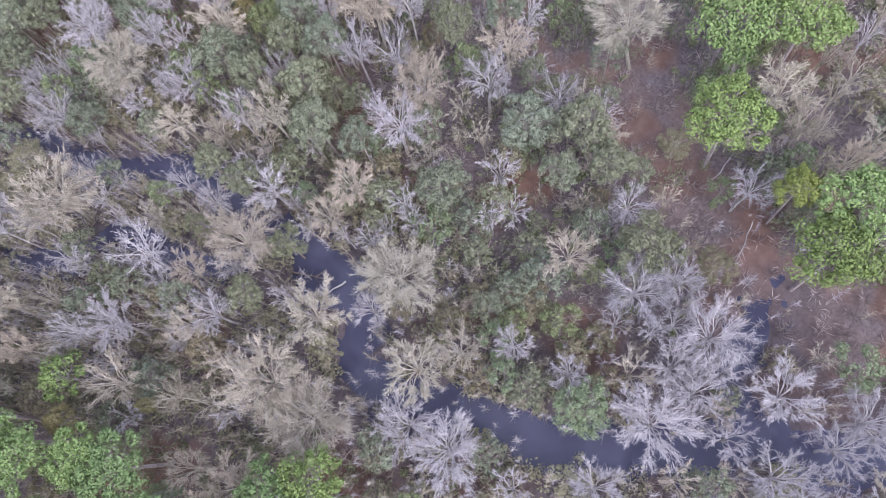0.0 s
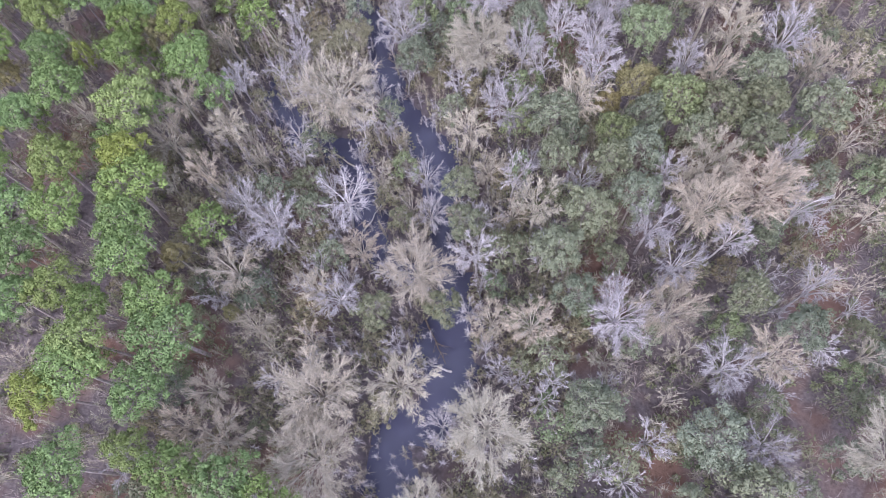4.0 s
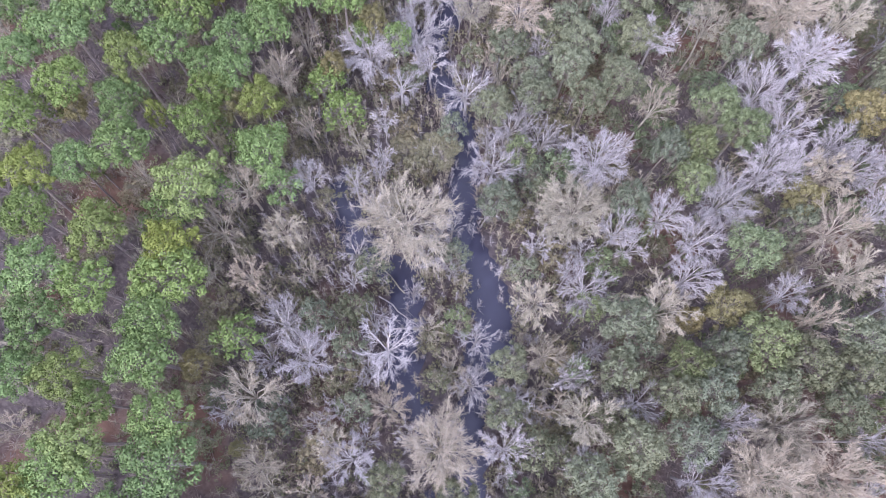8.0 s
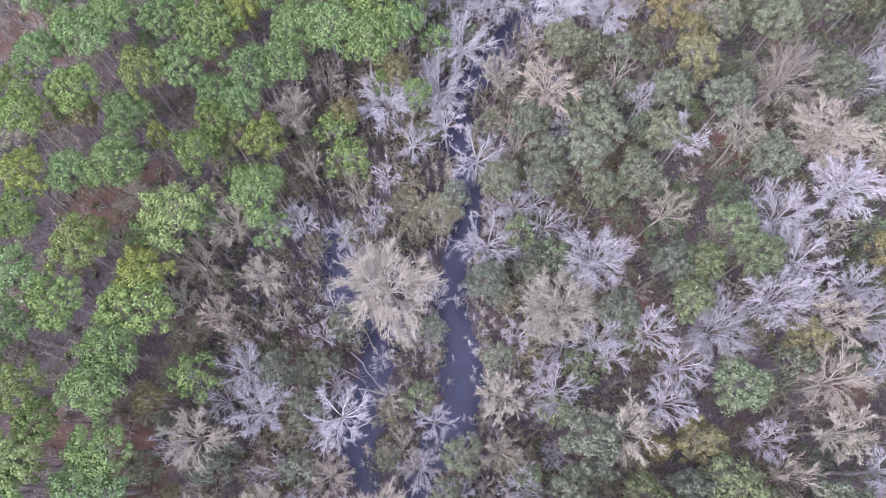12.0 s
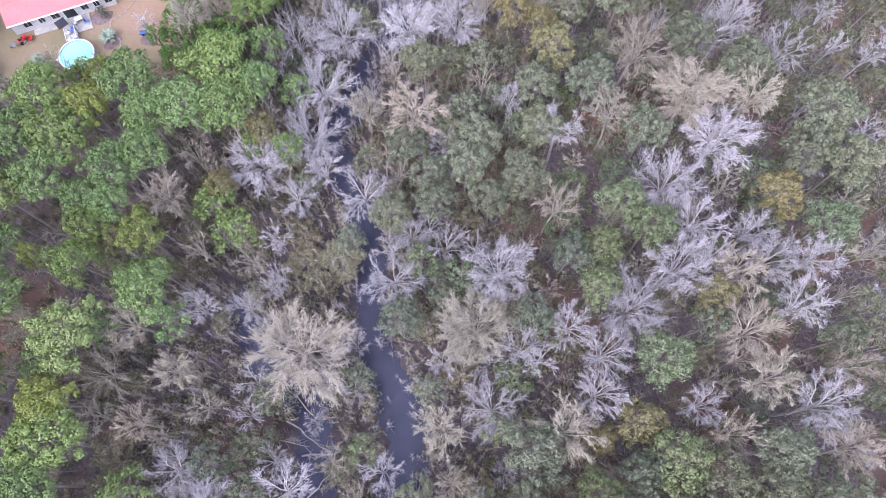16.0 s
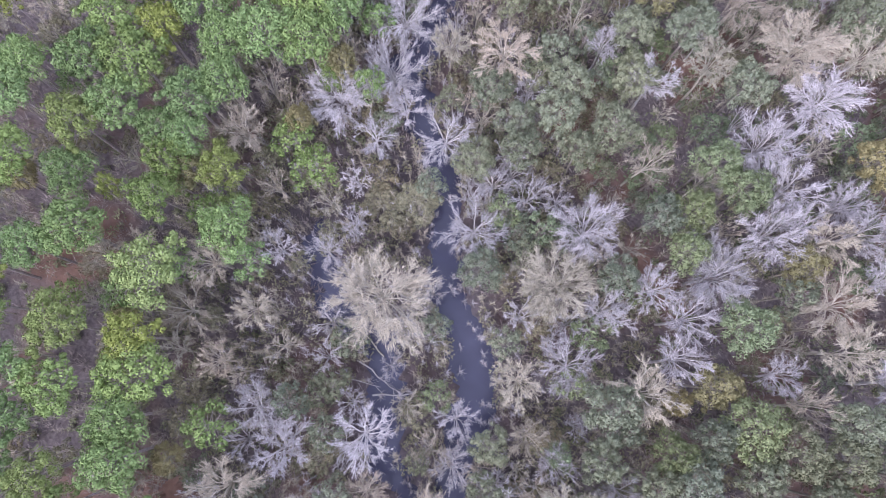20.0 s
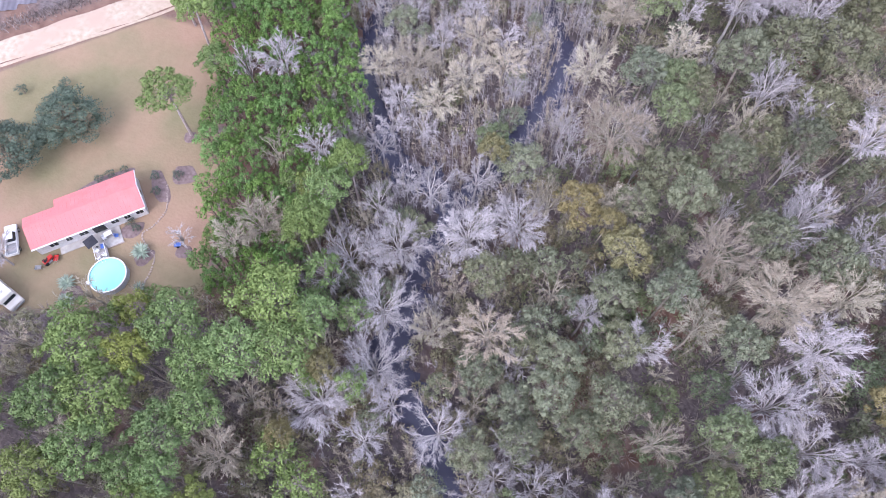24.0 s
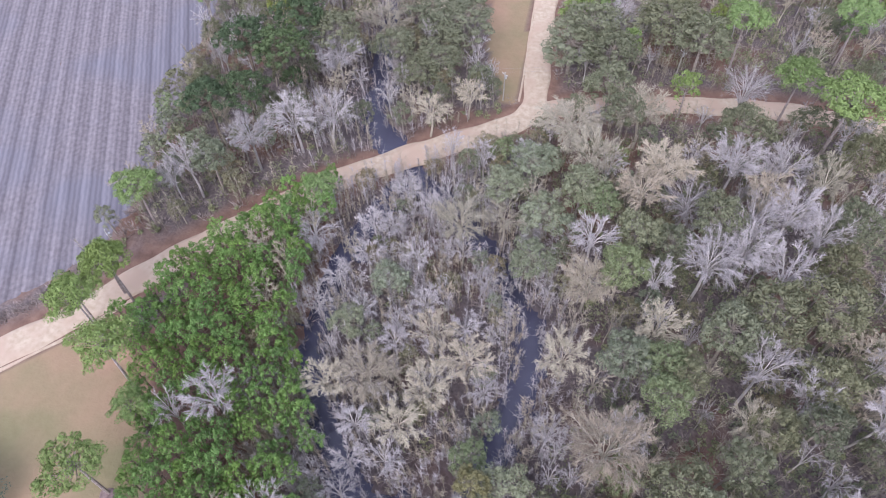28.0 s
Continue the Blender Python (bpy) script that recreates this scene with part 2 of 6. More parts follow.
# plan: creek arms (x, y, half width), road lines, clearings
CREEK_A = [(48.6, -42.3, 2.5), (32.8, -27.3, 3), (29.9, -22.1, 2.6), (22.2, -17.9, 2.6), (16.7, -12.5, 3), (10.2, -6.6, 3.4), (6.5, 1.3, 2.2), (1.3, 7.0, 2.2), (-1.4, 11.9, 2.6), (-2.9, 17.8, 2.2), (2.2, 19.8, 2.6), (3.4, 27.4, 4.2), (2.0, 31.5, 4.4)]
CREEK_B = [(2.0, 31.5, 4), (2.0, 38.1, 1.6), (-1.0, 42.2, 1.5), (-2.0, 46.2, 1.6), (-2.0, 52.2, 2), (-4.6, 58.2, 2.8), (-8.5, 62.2, 2.4), (-13.2, 66.2, 1.6), (-15.6, 70.2, 1.5), (-18.2, 76.2, 1.6), (-20.2, 80.2, 1.4), (-25.4, 85.4, 1.5), (-30.5, 89.6, 1.8), (-33.5, 92.7, 2.3)]
CREEK_C = [(-33.5, 92.7, 2), (-32.0, 98.1, 1.6), (-33.5, 105.1, 1.3), (-31.5, 117.9, 1.3), (-38.0, 121.0, 1.2), (-43.6, 121.0, 1.8), (-46.5, 125.1, 1.6), (-50.9, 131.6, 1.6), (-55.8, 139.5, 1.6), (-57.0, 157.1, 1.2), (-51.3, 176.2, 1.2)]
CREEK_D = [(-31.5, 117.9, 1.2), (-26.1, 131.9, 1.2), (-24.7, 138.8, 1.8), (-23.1, 142.2, 2.2), (-23.6, 146.9, 2.2), (-23.2, 152.3, 1.8), (-27.0, 154.3, 1.8), (-28.4, 160.1, 1.6), (-37.6, 170.3, 1.3), (-48.3, 178.7, 2), (-55.0, 186.3, 2.6), (-60.3, 191.6, 2.2), (-60.7, 199.2, 1.7), (-64.2, 218.1, 1.4), (-65.7, 252.5, 1.4)]
CREEK_E = [(29.9, -22.1, 2.2), (32.5, -14.8, 1.6), (37.6, -14.4, 1.6), (42.5, -11.5, 0.7)]
CREEK_F = [(-32.9, 64.2, 0.8), (-29.9, 61.2, 1.4), (-24.0, 57.2, 1.8), (-18.0, 56.7, 2.2), (-14.0, 49.3, 2.0), (-11.0, 42.3, 1.5), (-5.0, 40.2, 0.8)]
ROAD_MAIN = [(-175, 63), (-150, 87), (-127, 109), (-103.4, 131.8), (-96.5, 138.4), (-89.1, 147.8), (-79.0, 159.2), (-70.0, 168.3), (-62.2, 176.1), (-53.1, 182.1), (-45.0, 187.8), (-35.2, 194.2), (-31.2, 197.6), (-29.3, 201.4)]
ROAD_NORTH = [(-29.6, 199.6), (-29.7, 205.3), (-30.4, 215.6), (-31.4, 238.8), (-32.7, 287.4), (-35.6, 375.0)]
ROAD_EAST = [(-29.6, 200.3), (-23.4, 202.4), (-16.1, 204.0), (-1.6, 207.4), (9.2, 208.7), (21.9, 209.4), (37.0, 207.5), (56.0, 200.7), (110, 180)]
LAWN = [(-160, 72), (-112, 77), (-92, 77.5), (-84.5, 81), (-75.5, 85.2), (-66, 89), (-60.8, 92.5), (-65.2, 103), (-71.5, 115), (-75.5, 124.5), (-77.5, 131), (-84, 137), (-93, 137), (-103, 127), (-125, 104), (-160, 71)]
FIELD_EDGE = [(-175, 73), (-107.8, 139.4), (-101.6, 146.3), (-97.6, 153.8), (-96.2, 160.6), (-97.3, 172.1), (-100.0, 192.3), (-105.0, 220.8), (-118, 268), (-270, 268), (-270, 73)]

CLEARING = [(41.5, -19.8), (42.9, -9.5), (40.5, 0.9), (43.5, 10), (45.8, 19.5), (55.2, 30.9), (63.9, 45.2), (72.2, 67.5), (77.7, 66.7), (67.5, 34.4), (59.6, 20), (55, 9), (53, 0), (50, -8), (52, -16), (56, -21), (44, -29)]


def along(line, step=1.0):
    """Points every step metres along a line through the given corners, softened."""
    p = np.array(line, float)
    d = np.r_[0, np.cumsum(np.hypot(*np.diff(p[:, :2], axis=0).T))]
    s = np.arange(0, d[-1] + step, step)
    q = np.stack([np.interp(s, d, p[:, k]) for k in range(p.shape[1])], 1)
    for _ in range(3):
        q[1:-1] = (q[:-2] + 2 * q[1:-1] + q[2:]) / 4
    return q


CREEK = np.concatenate([along(c) for c in (CREEK_A, CREEK_B, CREEK_C, CREEK_D, CREEK_E, CREEK_F)])
ROADS = np.concatenate([along(r, 1.5) for r in (ROAD_MAIN, ROAD_NORTH, ROAD_EAST)])


def inside(poly, x, y):
    x, y = np.asarray(x, float), np.asarray(y, float)
    hit = np.zeros(x.shape, bool)
    for (x0, y0), (x1, y1) in zip(poly, poly[1:] + poly[:1]):
        if y0 != y1:
            hit ^= ((y0 > y) != (y1 > y)) & (x < (x1 - x0) * (y - y0) / (y1 - y0) + x0)
    return hit


def nearest(line, x, y, wide=None):
    """Distance from places to a line's points, less its half width."""
    x, y = np.ravel(x), np.ravel(y)
    out = np.empty(len(x))
    for i in range(0, len(x), 4000):
        d = np.hypot(x[i : i + 4000, None] - line[:, 0], y[i : i + 4000, None] - line[:, 1])
        out[i : i + 4000] = (d - 0.62 * line[:, 2] if wide else d).min(1)
    return out


def ripple(x, y, size, seed=0.0):
    """Smooth pseudo-noise, about -1 to 1."""
    a, b = x / size + seed, y / size - 1.7 * seed
    return 0.5 * (np.sin(a * 1.9 + 1.3 * np.sin(b * 1.1 + seed)) * np.cos(b * 2.3 + 0.9 * np.sin(a * 1.4)) + np.sin(a * 4.1 + b * 3.3 + 2 * np.sin(a - b)) * 0.6)


def height(x, y):
    """The lie of the ground: a flat wooded bottom with the creek's channels cut into it."""
    x, y = np.ravel(np.asarray(x, float)), np.ravel(np.asarray(y, float))
    wet = nearest(CREEK, x, y, True) + 0.75 * ripple(x, y, 2.3, 2.0)
    z = 0.25 + 0.15 * ripple(x, y, 9.0) + 0.08 * ripple(x, y, 2.6, 3.0)
    swamp = np.clip(1 - wet / 15, 0, 1)
    z = z - swamp * (0.46 + 0.34 * ripple(x, y, 3.0, 1.0))
    cut = np.clip(1 - wet / 1.1, 0, 1)
    z = z - 0.9 * cut * cut * (3 - 2 * cut)
    r = nearest(ROADS, x, y)
    flat = np.clip((9 - r) / 5, 0, 1) * np.clip((wet - 1) / 3, 0, 1)
    z = z * (1 - flat) + 0.05 * flat
    lawn = inside(LAWN, x, y) | inside(FIELD_EDGE, x, y)
    return np.where(lawn, 0.0 + 0.03 * ripple(x, y, 8.0), z)


def part(name, bm, mat, parent=None, label=""):
    """Links a bmesh as one mesh object under a thing or a part."""
    me = bpy.data.meshes.new(name)
    bm.to_mesh(me)
    bm.free()
    me.materials.append(mat)
    ob = new(name, me)
    ob.parent = parent
    if label:
        tagged(ob, label)
    return ob


def raw(name, verts, faces, mat, parent=None, label=""):
    me = bpy.data.meshes.new(name)
    me.from_pydata([tuple(v) for v in verts], [], [tuple(f) for f in faces])
    me.materials.append(mat)
    ob = new(name, me)
    ob.parent = parent
    if label:
        tagged(ob, label)
    return ob


# ground: one sheet, fine where it is seen and coarse out to the horizon
def build_ground():
    gx = np.r_[-2500, -1500, -900, -550, -380, -290, np.arange(-250, -120, 4), np.arange(-120, 75, 1.25), np.arange(75, 130, 4), 160, 230, 350, 550, 900, 1500, 2500]
    gy = np.r_[-2500, -1500, -900, -550, -350, -220, -140, np.arange(-100, -48, 4), np.arange(-48, 232, 1.25), np.arange(232, 300, 4), 340, 420, 600, 900, 1500, 2500]
    xx, yy = np.meshgrid(gx, gy)
    zz = height(xx, yy)
    nx, ny = len(gx), len(gy)
    verts = np.stack([xx.ravel(), yy.ravel(), zz], 1)
    i = (np.arange(ny - 1)[:, None] * nx + np.arange(nx - 1)).ravel()
    faces = np.stack([i, i + 1, i + nx + 1, i + nx], 1)
    ob = raw("ground", verts.tolist(), faces.tolist(), ground_material())
    col = ob.data.color_attributes.new("zone", "FLOAT_COLOR", "POINT")
    x, y = verts[:, 0], verts[:, 1]
    lawn = (inside(LAWN, x, y) | inside([(-36.5, 202), (-33, 202), (-34.8, 259), (-47, 259), (-42, 218)], x, y)).astype(float)
    mud = np.clip(1 - nearest(CREEK, x, y, True) / 12, 0, 1) * 0.9
    bare = np.clip((6.5 - nearest(ROADS, x, y)) / 3, 0, 1) * (1 - lawn)
    pines = inside([(-84, 137), (-77.5, 131), (-71, 115), (-64, 103), (-60, 92), (-50, 92), (-56, 140), (-60, 172), (-70, 170)], x, y)
    bare = np.maximum(bare, pines * 0.8)
    bare = np.maximum(bare, inside(CLEARING, x, y) * np.clip(0.25 + 0.4 * ripple(x, y, 5.0), 0, 0.55))
    cols = np.stack([lawn, mud, bare, np.ones(len(x))], 1)
    col.data.foreach_set("color", cols.ravel())
    for p in ob.data.polygons:
        p.use_smooth = True
    tagged(ob, "dark leaf litter, mud and thin winter lawn", "ground", kind="structure")


build_ground()


def build_water():
    xs, ys = np.arange(-84, 76, 4.0), np.arange(-64, 280, 4.0)
    xx, yy = np.meshgrid(xs, ys)
    keep = nearest(CREEK, xx, yy, True).reshape(xx.shape) < 20
    verts = np.stack([xx.ravel(), yy.ravel(), np.full(xx.size, -0.28)], 1)
    faces = []
    for j in range(len(ys) - 1):
        for i in range(len(xs) - 1):
            if keep[j : j + 2, i : i + 2].any():
                a = j * len(xs) + i
                faces.append((a, a + 1, a + len(xs) + 1, a + len(xs)))
    tagged(raw("water", verts.tolist(), faces, WATER), "still dark blue-grey creek and swamp water", "water", kind="structure")


build_water()


def ribbon(name, line, half, lift, mat, label, wob=0.25, seed=0):
    """A strip of road with worn wheel tracks, raised in the middle, its edges running into the ground."""
    q = along(line, 1.0)
    d = np.gradient(q[:, :2], axis=0)
    d /= np.hypot(*d.T)[:, None]
    side = np.stack([-d[:, 1], d[:, 0]], 1)
    cross = [(-1.25, -0.25), (-1.0, 0.02), (-0.8, 0.07), (-0.55, 0.03), (-0.4, 0.02), (-0.2, 0.06), (0, 0.07), (0.2, 0.06), (0.4, 0.02), (0.55, 0.03), (0.8, 0.07), (1.0, 0.02), (1.25, -0.25)]
    s = np.arange(len(q))
    verts = []
    for k, (u, h) in enumerate(cross):
        w = half * u + (wob * np.sin(s * 0.7 + k + seed) * 0.6 + wob * np.sin(s * 0.23 + 2 * k)) * (abs(u) > 0.9)
        p = q[:, :2] + side * w[:, None]
        verts += [(a, b, lift + h) for a, b in p]
    n = len(q)
    faces = [(k * n + i, k * n + i + 1, (k + 1) * n + i + 1, (k + 1) * n + i) for k in range(len(cross) - 1) for i in range(n - 1)]
    ob = raw(name, verts, [f[::-1] for f in faces], mat)
    for p in ob.data.polygons:
        p.use_smooth = True
    return tagged(ob, label, "road", kind="structure")


ribbon("road", ROAD_MAIN, 2.4, 0.14, SAND, "pale sandy dirt road with worn wheel tracks")
ribbon("road", ROAD_NORTH, 2.3, 0.145, SAND, "sandy dirt side road running north", seed=3)
ribbon("road", ROAD_EAST, 2.3, 0.15, SAND, "sandy dirt road bending east past trees", seed=5)


def build_field():
    """Bare soil in ridges."""
    ang = radians(FIELD_TURN)
    ux, uy = math.cos(ang), math.sin(ang)
    us = np.arange(-190, 200, 1.3)
    vs = np.arange(-200, 200, 0.48)
    cx, cy = -180, 170
    uu, vv = np.meshgrid(us, vs)
    xx, yy = cx + uu * ux - vv * uy, cy + uu * uy + vv * ux
    rim = along(FIELD_EDGE[1:9], 0.5)
    sign = np.where(inside(FIELD_EDGE, xx, yy), 1.0, -1.0)
    deep_in = np.full(xx.shape, 9.0)
    close = (xx > -125) & (xx < -85)
    deep_in[close] = nearest(rim, xx[close], yy[close])
    edge = sign * deep_in + 0.35 * ripple(xx, yy, 1.6)
    ok = (edge > -1.6) & (xx > -175) & (yy < 268)
    deep = 0.08 * np.sin(vv * 2 * math.pi / 1.92) + 0.05 * np.sin(vv * 2 * math.pi / 7.68) + 0.03 * ripple(xx, yy, 3.0)
    zz = np.minimum(0.14 + deep, -0.02 + 0.3 * edge)
    idx = -np.ones(xx.size, int)
    flat = np.flatnonzero(ok.ravel())
    idx[flat] = np.arange(len(flat))
    verts = np.stack([xx.ravel(), yy.ravel(), zz.ravel()], 1)[flat]
    nu = len(us)
    a = (np.arange(len(vs) - 1)[:, None] * nu + np.arange(nu - 1)).ravel()
    quad = idx[np.stack([a, a + 1, a + nu + 1, a + nu], 1)]
    quad = quad[(quad >= 0).all(1)]
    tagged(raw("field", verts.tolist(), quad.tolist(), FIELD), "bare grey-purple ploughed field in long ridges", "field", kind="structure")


FIELD_TURN = 114.0
build_field()
ribbon("verge", [(-118, 113.6), (-108, 123.2), (-101, 129.6), (-93.5, 137.2), (-87.6, 144.6)], 0.3, 0.06, SAND, "thin pale sandy track along the lawn", 0.1)
ribbon("verge", [(-32.7, 202.4), (-32.8, 206), (-33.1, 220), (-33.9, 240), (-35.5, 300)], 0.22, 0.06, SAND, "pale sandy bank along the side road", 0.1, 2)


# trees
class Mesh:
    """Gathers tubes, spikes and leaves of one part."""

    def __init__(self):
        self.v, self.f = [], []

    def tube(self, a, b, ra, rb, sides=4):
        a, b = Vector(a), Vector(b)
        d = (b - a).normalized()
        s = d.orthogonal().normalized()
        t = d.cross(s)
        n = len(self.v)
        for c, r in ((a, ra), (b, rb)):
            for k in range(sides):
                w = 2 * math.pi * k / sides
                self.v.append(c + s * (r * math.cos(w)) + t * (r * math.sin(w)))
        for k in range(sides):
            j = (k + 1) % sides
            self.f.append((n + k, n + j, n + sides + j, n + sides + k))

    def pipe(self, points, radii, sides=6):
        """One bent round limb through the given points."""
        n = len(self.v)
        for k, (p, r) in enumerate(zip(points, radii)):
            d = (points[min(k + 1, len(points) - 1)] - points[max(k - 1, 0)]).normalized()
            s = d.orthogonal().normalized()
            t = d.cross(s)
            self.v += [p + s * (r * math.cos(2 * math.pi * j / sides)) + t * (r * math.sin(2 * math.pi * j / sides)) for j in range(sides)]
        for k in range(len(points) - 1):
            for j in range(sides):
                a, b = n + k * sides + j, n + k * sides + (j + 1) % sides
                self.f.append((a, b, b + sides, a + sides))

    def spike(self, a, b, r):
        a, b = Vector(a), Vector(b)
        d = (b - a).normalized()
        s = d.orthogonal().normalized() * r
        t = d.cross(s)
        n = len(self.v)
        self.v += [a + s, a - 0.5 * s + 0.87 * t, a - 0.5 * s - 0.87 * t, b]
        self.f += [(n, n + 1, n + 3), (n + 1, n + 2, n + 3), (n + 2, n, n + 3)]

    def blade(self, a, b, r):
        """A twig or a needle tuft too thin for a round section."""
        side = (b - a).orthogonal().normalized() * (r * 0.5)
        n = len(self.v)
        self.v += [a + side, a - side, b]
        self.f.append((n, n + 1, n + 2))

    def sprig(self, p, d, n, size, wide):
        """A sprig of leaves or needles at p along d, its flat side mostly towards n."""
        side = d.cross(n)
        side = (side if side.length > 1e-3 else d.orthogonal()).normalized() * (wide * 0.5)
        k = len(self.v)
        self.v += [p - d * (size * 0.4) + side, p - d * (size * 0.4) - side, p + d * (size * 0.6)]
        self.f.append((k, k + 1, k + 2))

    def made(self, name, mat):
        me = bpy.data.meshes.new(name)
        me.from_pydata([tuple(v) for v in self.v], [], self.f)
        me.materials.append(mat)
        return me


def bend(rng, d, how):
    return (d + Vector((rng.uniform(-how, how), rng.uniform(-how, how), rng.uniform(-how, how)))).normalized()


def bare_meshes(seed, bark, twig, limbs=9, seconds=5, thirds=4, sprays=9, wide=0.05, thick=1.0, fork=0.46):
    """A leafless tree 12 m high with a crown 4 m in radius: arching limbs that fork twice and end in fine twigs."""
    rng = random.Random(seed)
    wood, twigs = Mesh(), Mesh()
    top = Vector((rng.uniform(-0.4, 0.4), rng.uniform(-0.4, 0.4), 12 * fork))
    mid = top * 0.5 + Vector((rng.uniform(-0.25, 0.25), rng.uniform(-0.25, 0.25), 0))
    wood.pipe([Vector((0, 0, -0.5)), mid, top], [0.23, 0.19, 0.15], 6)
    hub = Vector((top.x, top.y, 8.6))
    off = rng.uniform(0, 6.3)
    for k in range(limbs):
        a = off + k * 2.399963 + rng.uniform(-0.3, 0.3)
        up = 0.98 - 0.85 * (k + 0.3) / limbs
        s = math.sqrt(1 - up * up)
        grow = rng.uniform(0.8, 1.08) * (1 + 0.12 * math.sin(3 * a + seed))
        end = hub + Vector((math.cos(a) * s * 2.75, math.sin(a) * s * 2.75, up * 2.0)) * grow
        way = end - top
        knee = top + Vector((way.x * 0.33, way.y * 0.33, way.z * 0.5)) + Vector((rng.uniform(-0.2, 0.2), rng.uniform(-0.2, 0.2), 0))
        outer = knee.lerp(end, 0.55) + Vector((rng.uniform(-0.22, 0.22), rng.uniform(-0.22, 0.22), rng.uniform(-0.1, 0.25)))
        line = [top, knee, outer, end]
        wood.pipe(line, [0.1 * thick, 0.075 * thick, 0.05 * thick, 0.02 * thick], 4)
        for j in range(seconds):
            f = 1.0 + 2.0 * (j + rng.random()) / seconds
            i = min(int(f), 2)
            p = line[i].lerp(line[i + 1], f - i)
            d = (line[i + 1] - line[i]).normalized()
            out = (p - hub).normalized()
            e = (bend(rng, d, 0.75) + out * 0.45).normalized()
            e.z *= 0.7
            q = p + e * rng.uniform(0.9, 1.6)
            wood.tube(p, q, 0.032 * thick, 0.016 * thick, 3)
            for _ in range(thirds):
                p2 = p.lerp(q, rng.uniform(0.2, 1.0))
                e2 = (bend(rng, e, 0.7) + out * 0.25).normalized()
                q2 = p2 + e2 * rng.uniform(0.45, 0.95)
                wood.spike(p2, q2, 0.018 * thick)
                for _ in range(sprays):
                    p3 = p2.lerp(q2, rng.random())
                    twigs.blade(p3, p3 + bend(rng, e2, 0.75) * rng.uniform(0.3, 0.62), wide * rng.uniform(0.7, 1.3))
    return wood.made("trunk", bark), twigs.made("crown", twig)


def leafy_meshes(seed, leaf, bark=BARK_BROWN, clumps=62, leaves=88, size=0.21, low=0.45, clump=0.82, pine=False):
    """An evergreen 12 m high with a crown 4 m in radius: dense uneven clumps of leaves on limbs, ragged at their edges."""
    rng = random.Random(seed)
    wood, crown = Mesh(), Mesh()
    top = Vector((rng.uniform(-0.3, 0.3), rng.uniform(-0.3, 0.3), 9.0))
    wood.tube((0, 0, -0.5), top * 0.55, 0.23, 0.17, 6)
    wood.tube(top * 0.55, top, 0.17, 0.07, 5)
    for k in range(clumps):
        f = (k + 0.5) / clumps
        w = k * 2.399963 + rng.uniform(-0.5, 0.5)
        up = 1 - 1.3 * f if not pine else 1 - 1.05 * f
        rad = math.sqrt(max(0.0, 1 - up * up)) * rng.uniform(0.68, 1.0)
        lobe = 1 + 0.17 * math.sin(3 * w + seed) + 0.1 * math.sin(5 * w)
        c = Vector((math.cos(w) * rad * 3.3 * lobe, math.sin(w) * rad * 3.3 * lobe, 12 * low + 1.6 + (12 - 12 * low - 2.6) * (0.5 + 0.5 * up) * rng.uniform(0.84, 1.0)))
        root = Vector((top.x, top.y, min(8.6, c.z - rng.uniform(0.6, 2.0))))
        wood.spike(root, c, 0.07 if pine else 0.05)
        r = clump * rng.uniform(0.5, 1.3)
        flat = rng.uniform(0.55, 0.8)
        for j in range(leaves):
            z = rng.uniform(-0.3, 1)
            a = rng.uniform(0, 6.283)
            s = math.sqrt(1 - z * z)
            n = Vector((s * math.cos(a), s * math.sin(a), z))
            p = c + Vector((n.x * r, n.y * r, n.z * r * flat)) * rng.uniform(0.55, 1.05)
            e = bend(rng, Vector((0, 0, 0.001)), 1.0)
            e = (e - n * (0.55 * e.dot(n))).normalized()
            crown.sprig(p, e, n, size * rng.uniform(0.8, 1.5), size * rng.uniform(0.7, 1.1))
    return wood.made("trunk", bark), crown.made("crown", leaf)


def pines_of(n, seed, **how):
    return [leafy_meshes(seed + k, NEEDLES_WARM if k % 4 == 3 else NEEDLES, BARK_PINE, pine=True, **how) for k in range(n)]


def greens_of(n, seed, **how):
    return [leafy_meshes(seed + k, LEAF_FRESH if k % 3 == 2 else LEAF_GREY, **how) for k in range(n)]


MODELS = {
    "grey": [bare_meshes(10 + k, BARK_GREY, TWIG_GREY, 11 + k % 3, 6, 5, 9, 0.05, 0.9, 0.42 + 0.02 * k) for k in range(7)],
    "tan": [bare_meshes(30 + k, BARK_TAN, TWIG_TAN, 12 + k % 2, 6, 5, 12, 0.052, 0.85, 0.42 + 0.02 * k) for k in range(6)],
    "green": greens_of(7, 50),
    "pine": pines_of(7, 70, clumps=62, leaves=88, size=0.2, low=0.56, clump=0.78),
    "yellow": [leafy_meshes(90 + k, LEAF_YELLOW, BARK_TAN, 64, 90, 0.21, 0.42, 0.78) for k in range(2)],
    "olive": [leafy_meshes(95 + k, LEAF_OLIVE, BARK_TAN, 62, 90, 0.21, 0.42, 0.78) for k in range(2)],
    "oak": [leafy_meshes(98 + k, LEAF_DARK, BARK_DARK, 110, 80, 0.2, 0.02, 0.8) for k in range(2)],
    "dark_pine": [leafy_meshes(80 + k, NEEDLES_DARK, BARK_DARK, 60, 84, 0.2, 0.35, 0.72, True) for k in range(3)],
    "deep": [leafy_meshes(84 + k, LEAF_DEEP, BARK_BROWN, 60, 88, 0.21, 0.35, 0.78) for k in range(3)],
}
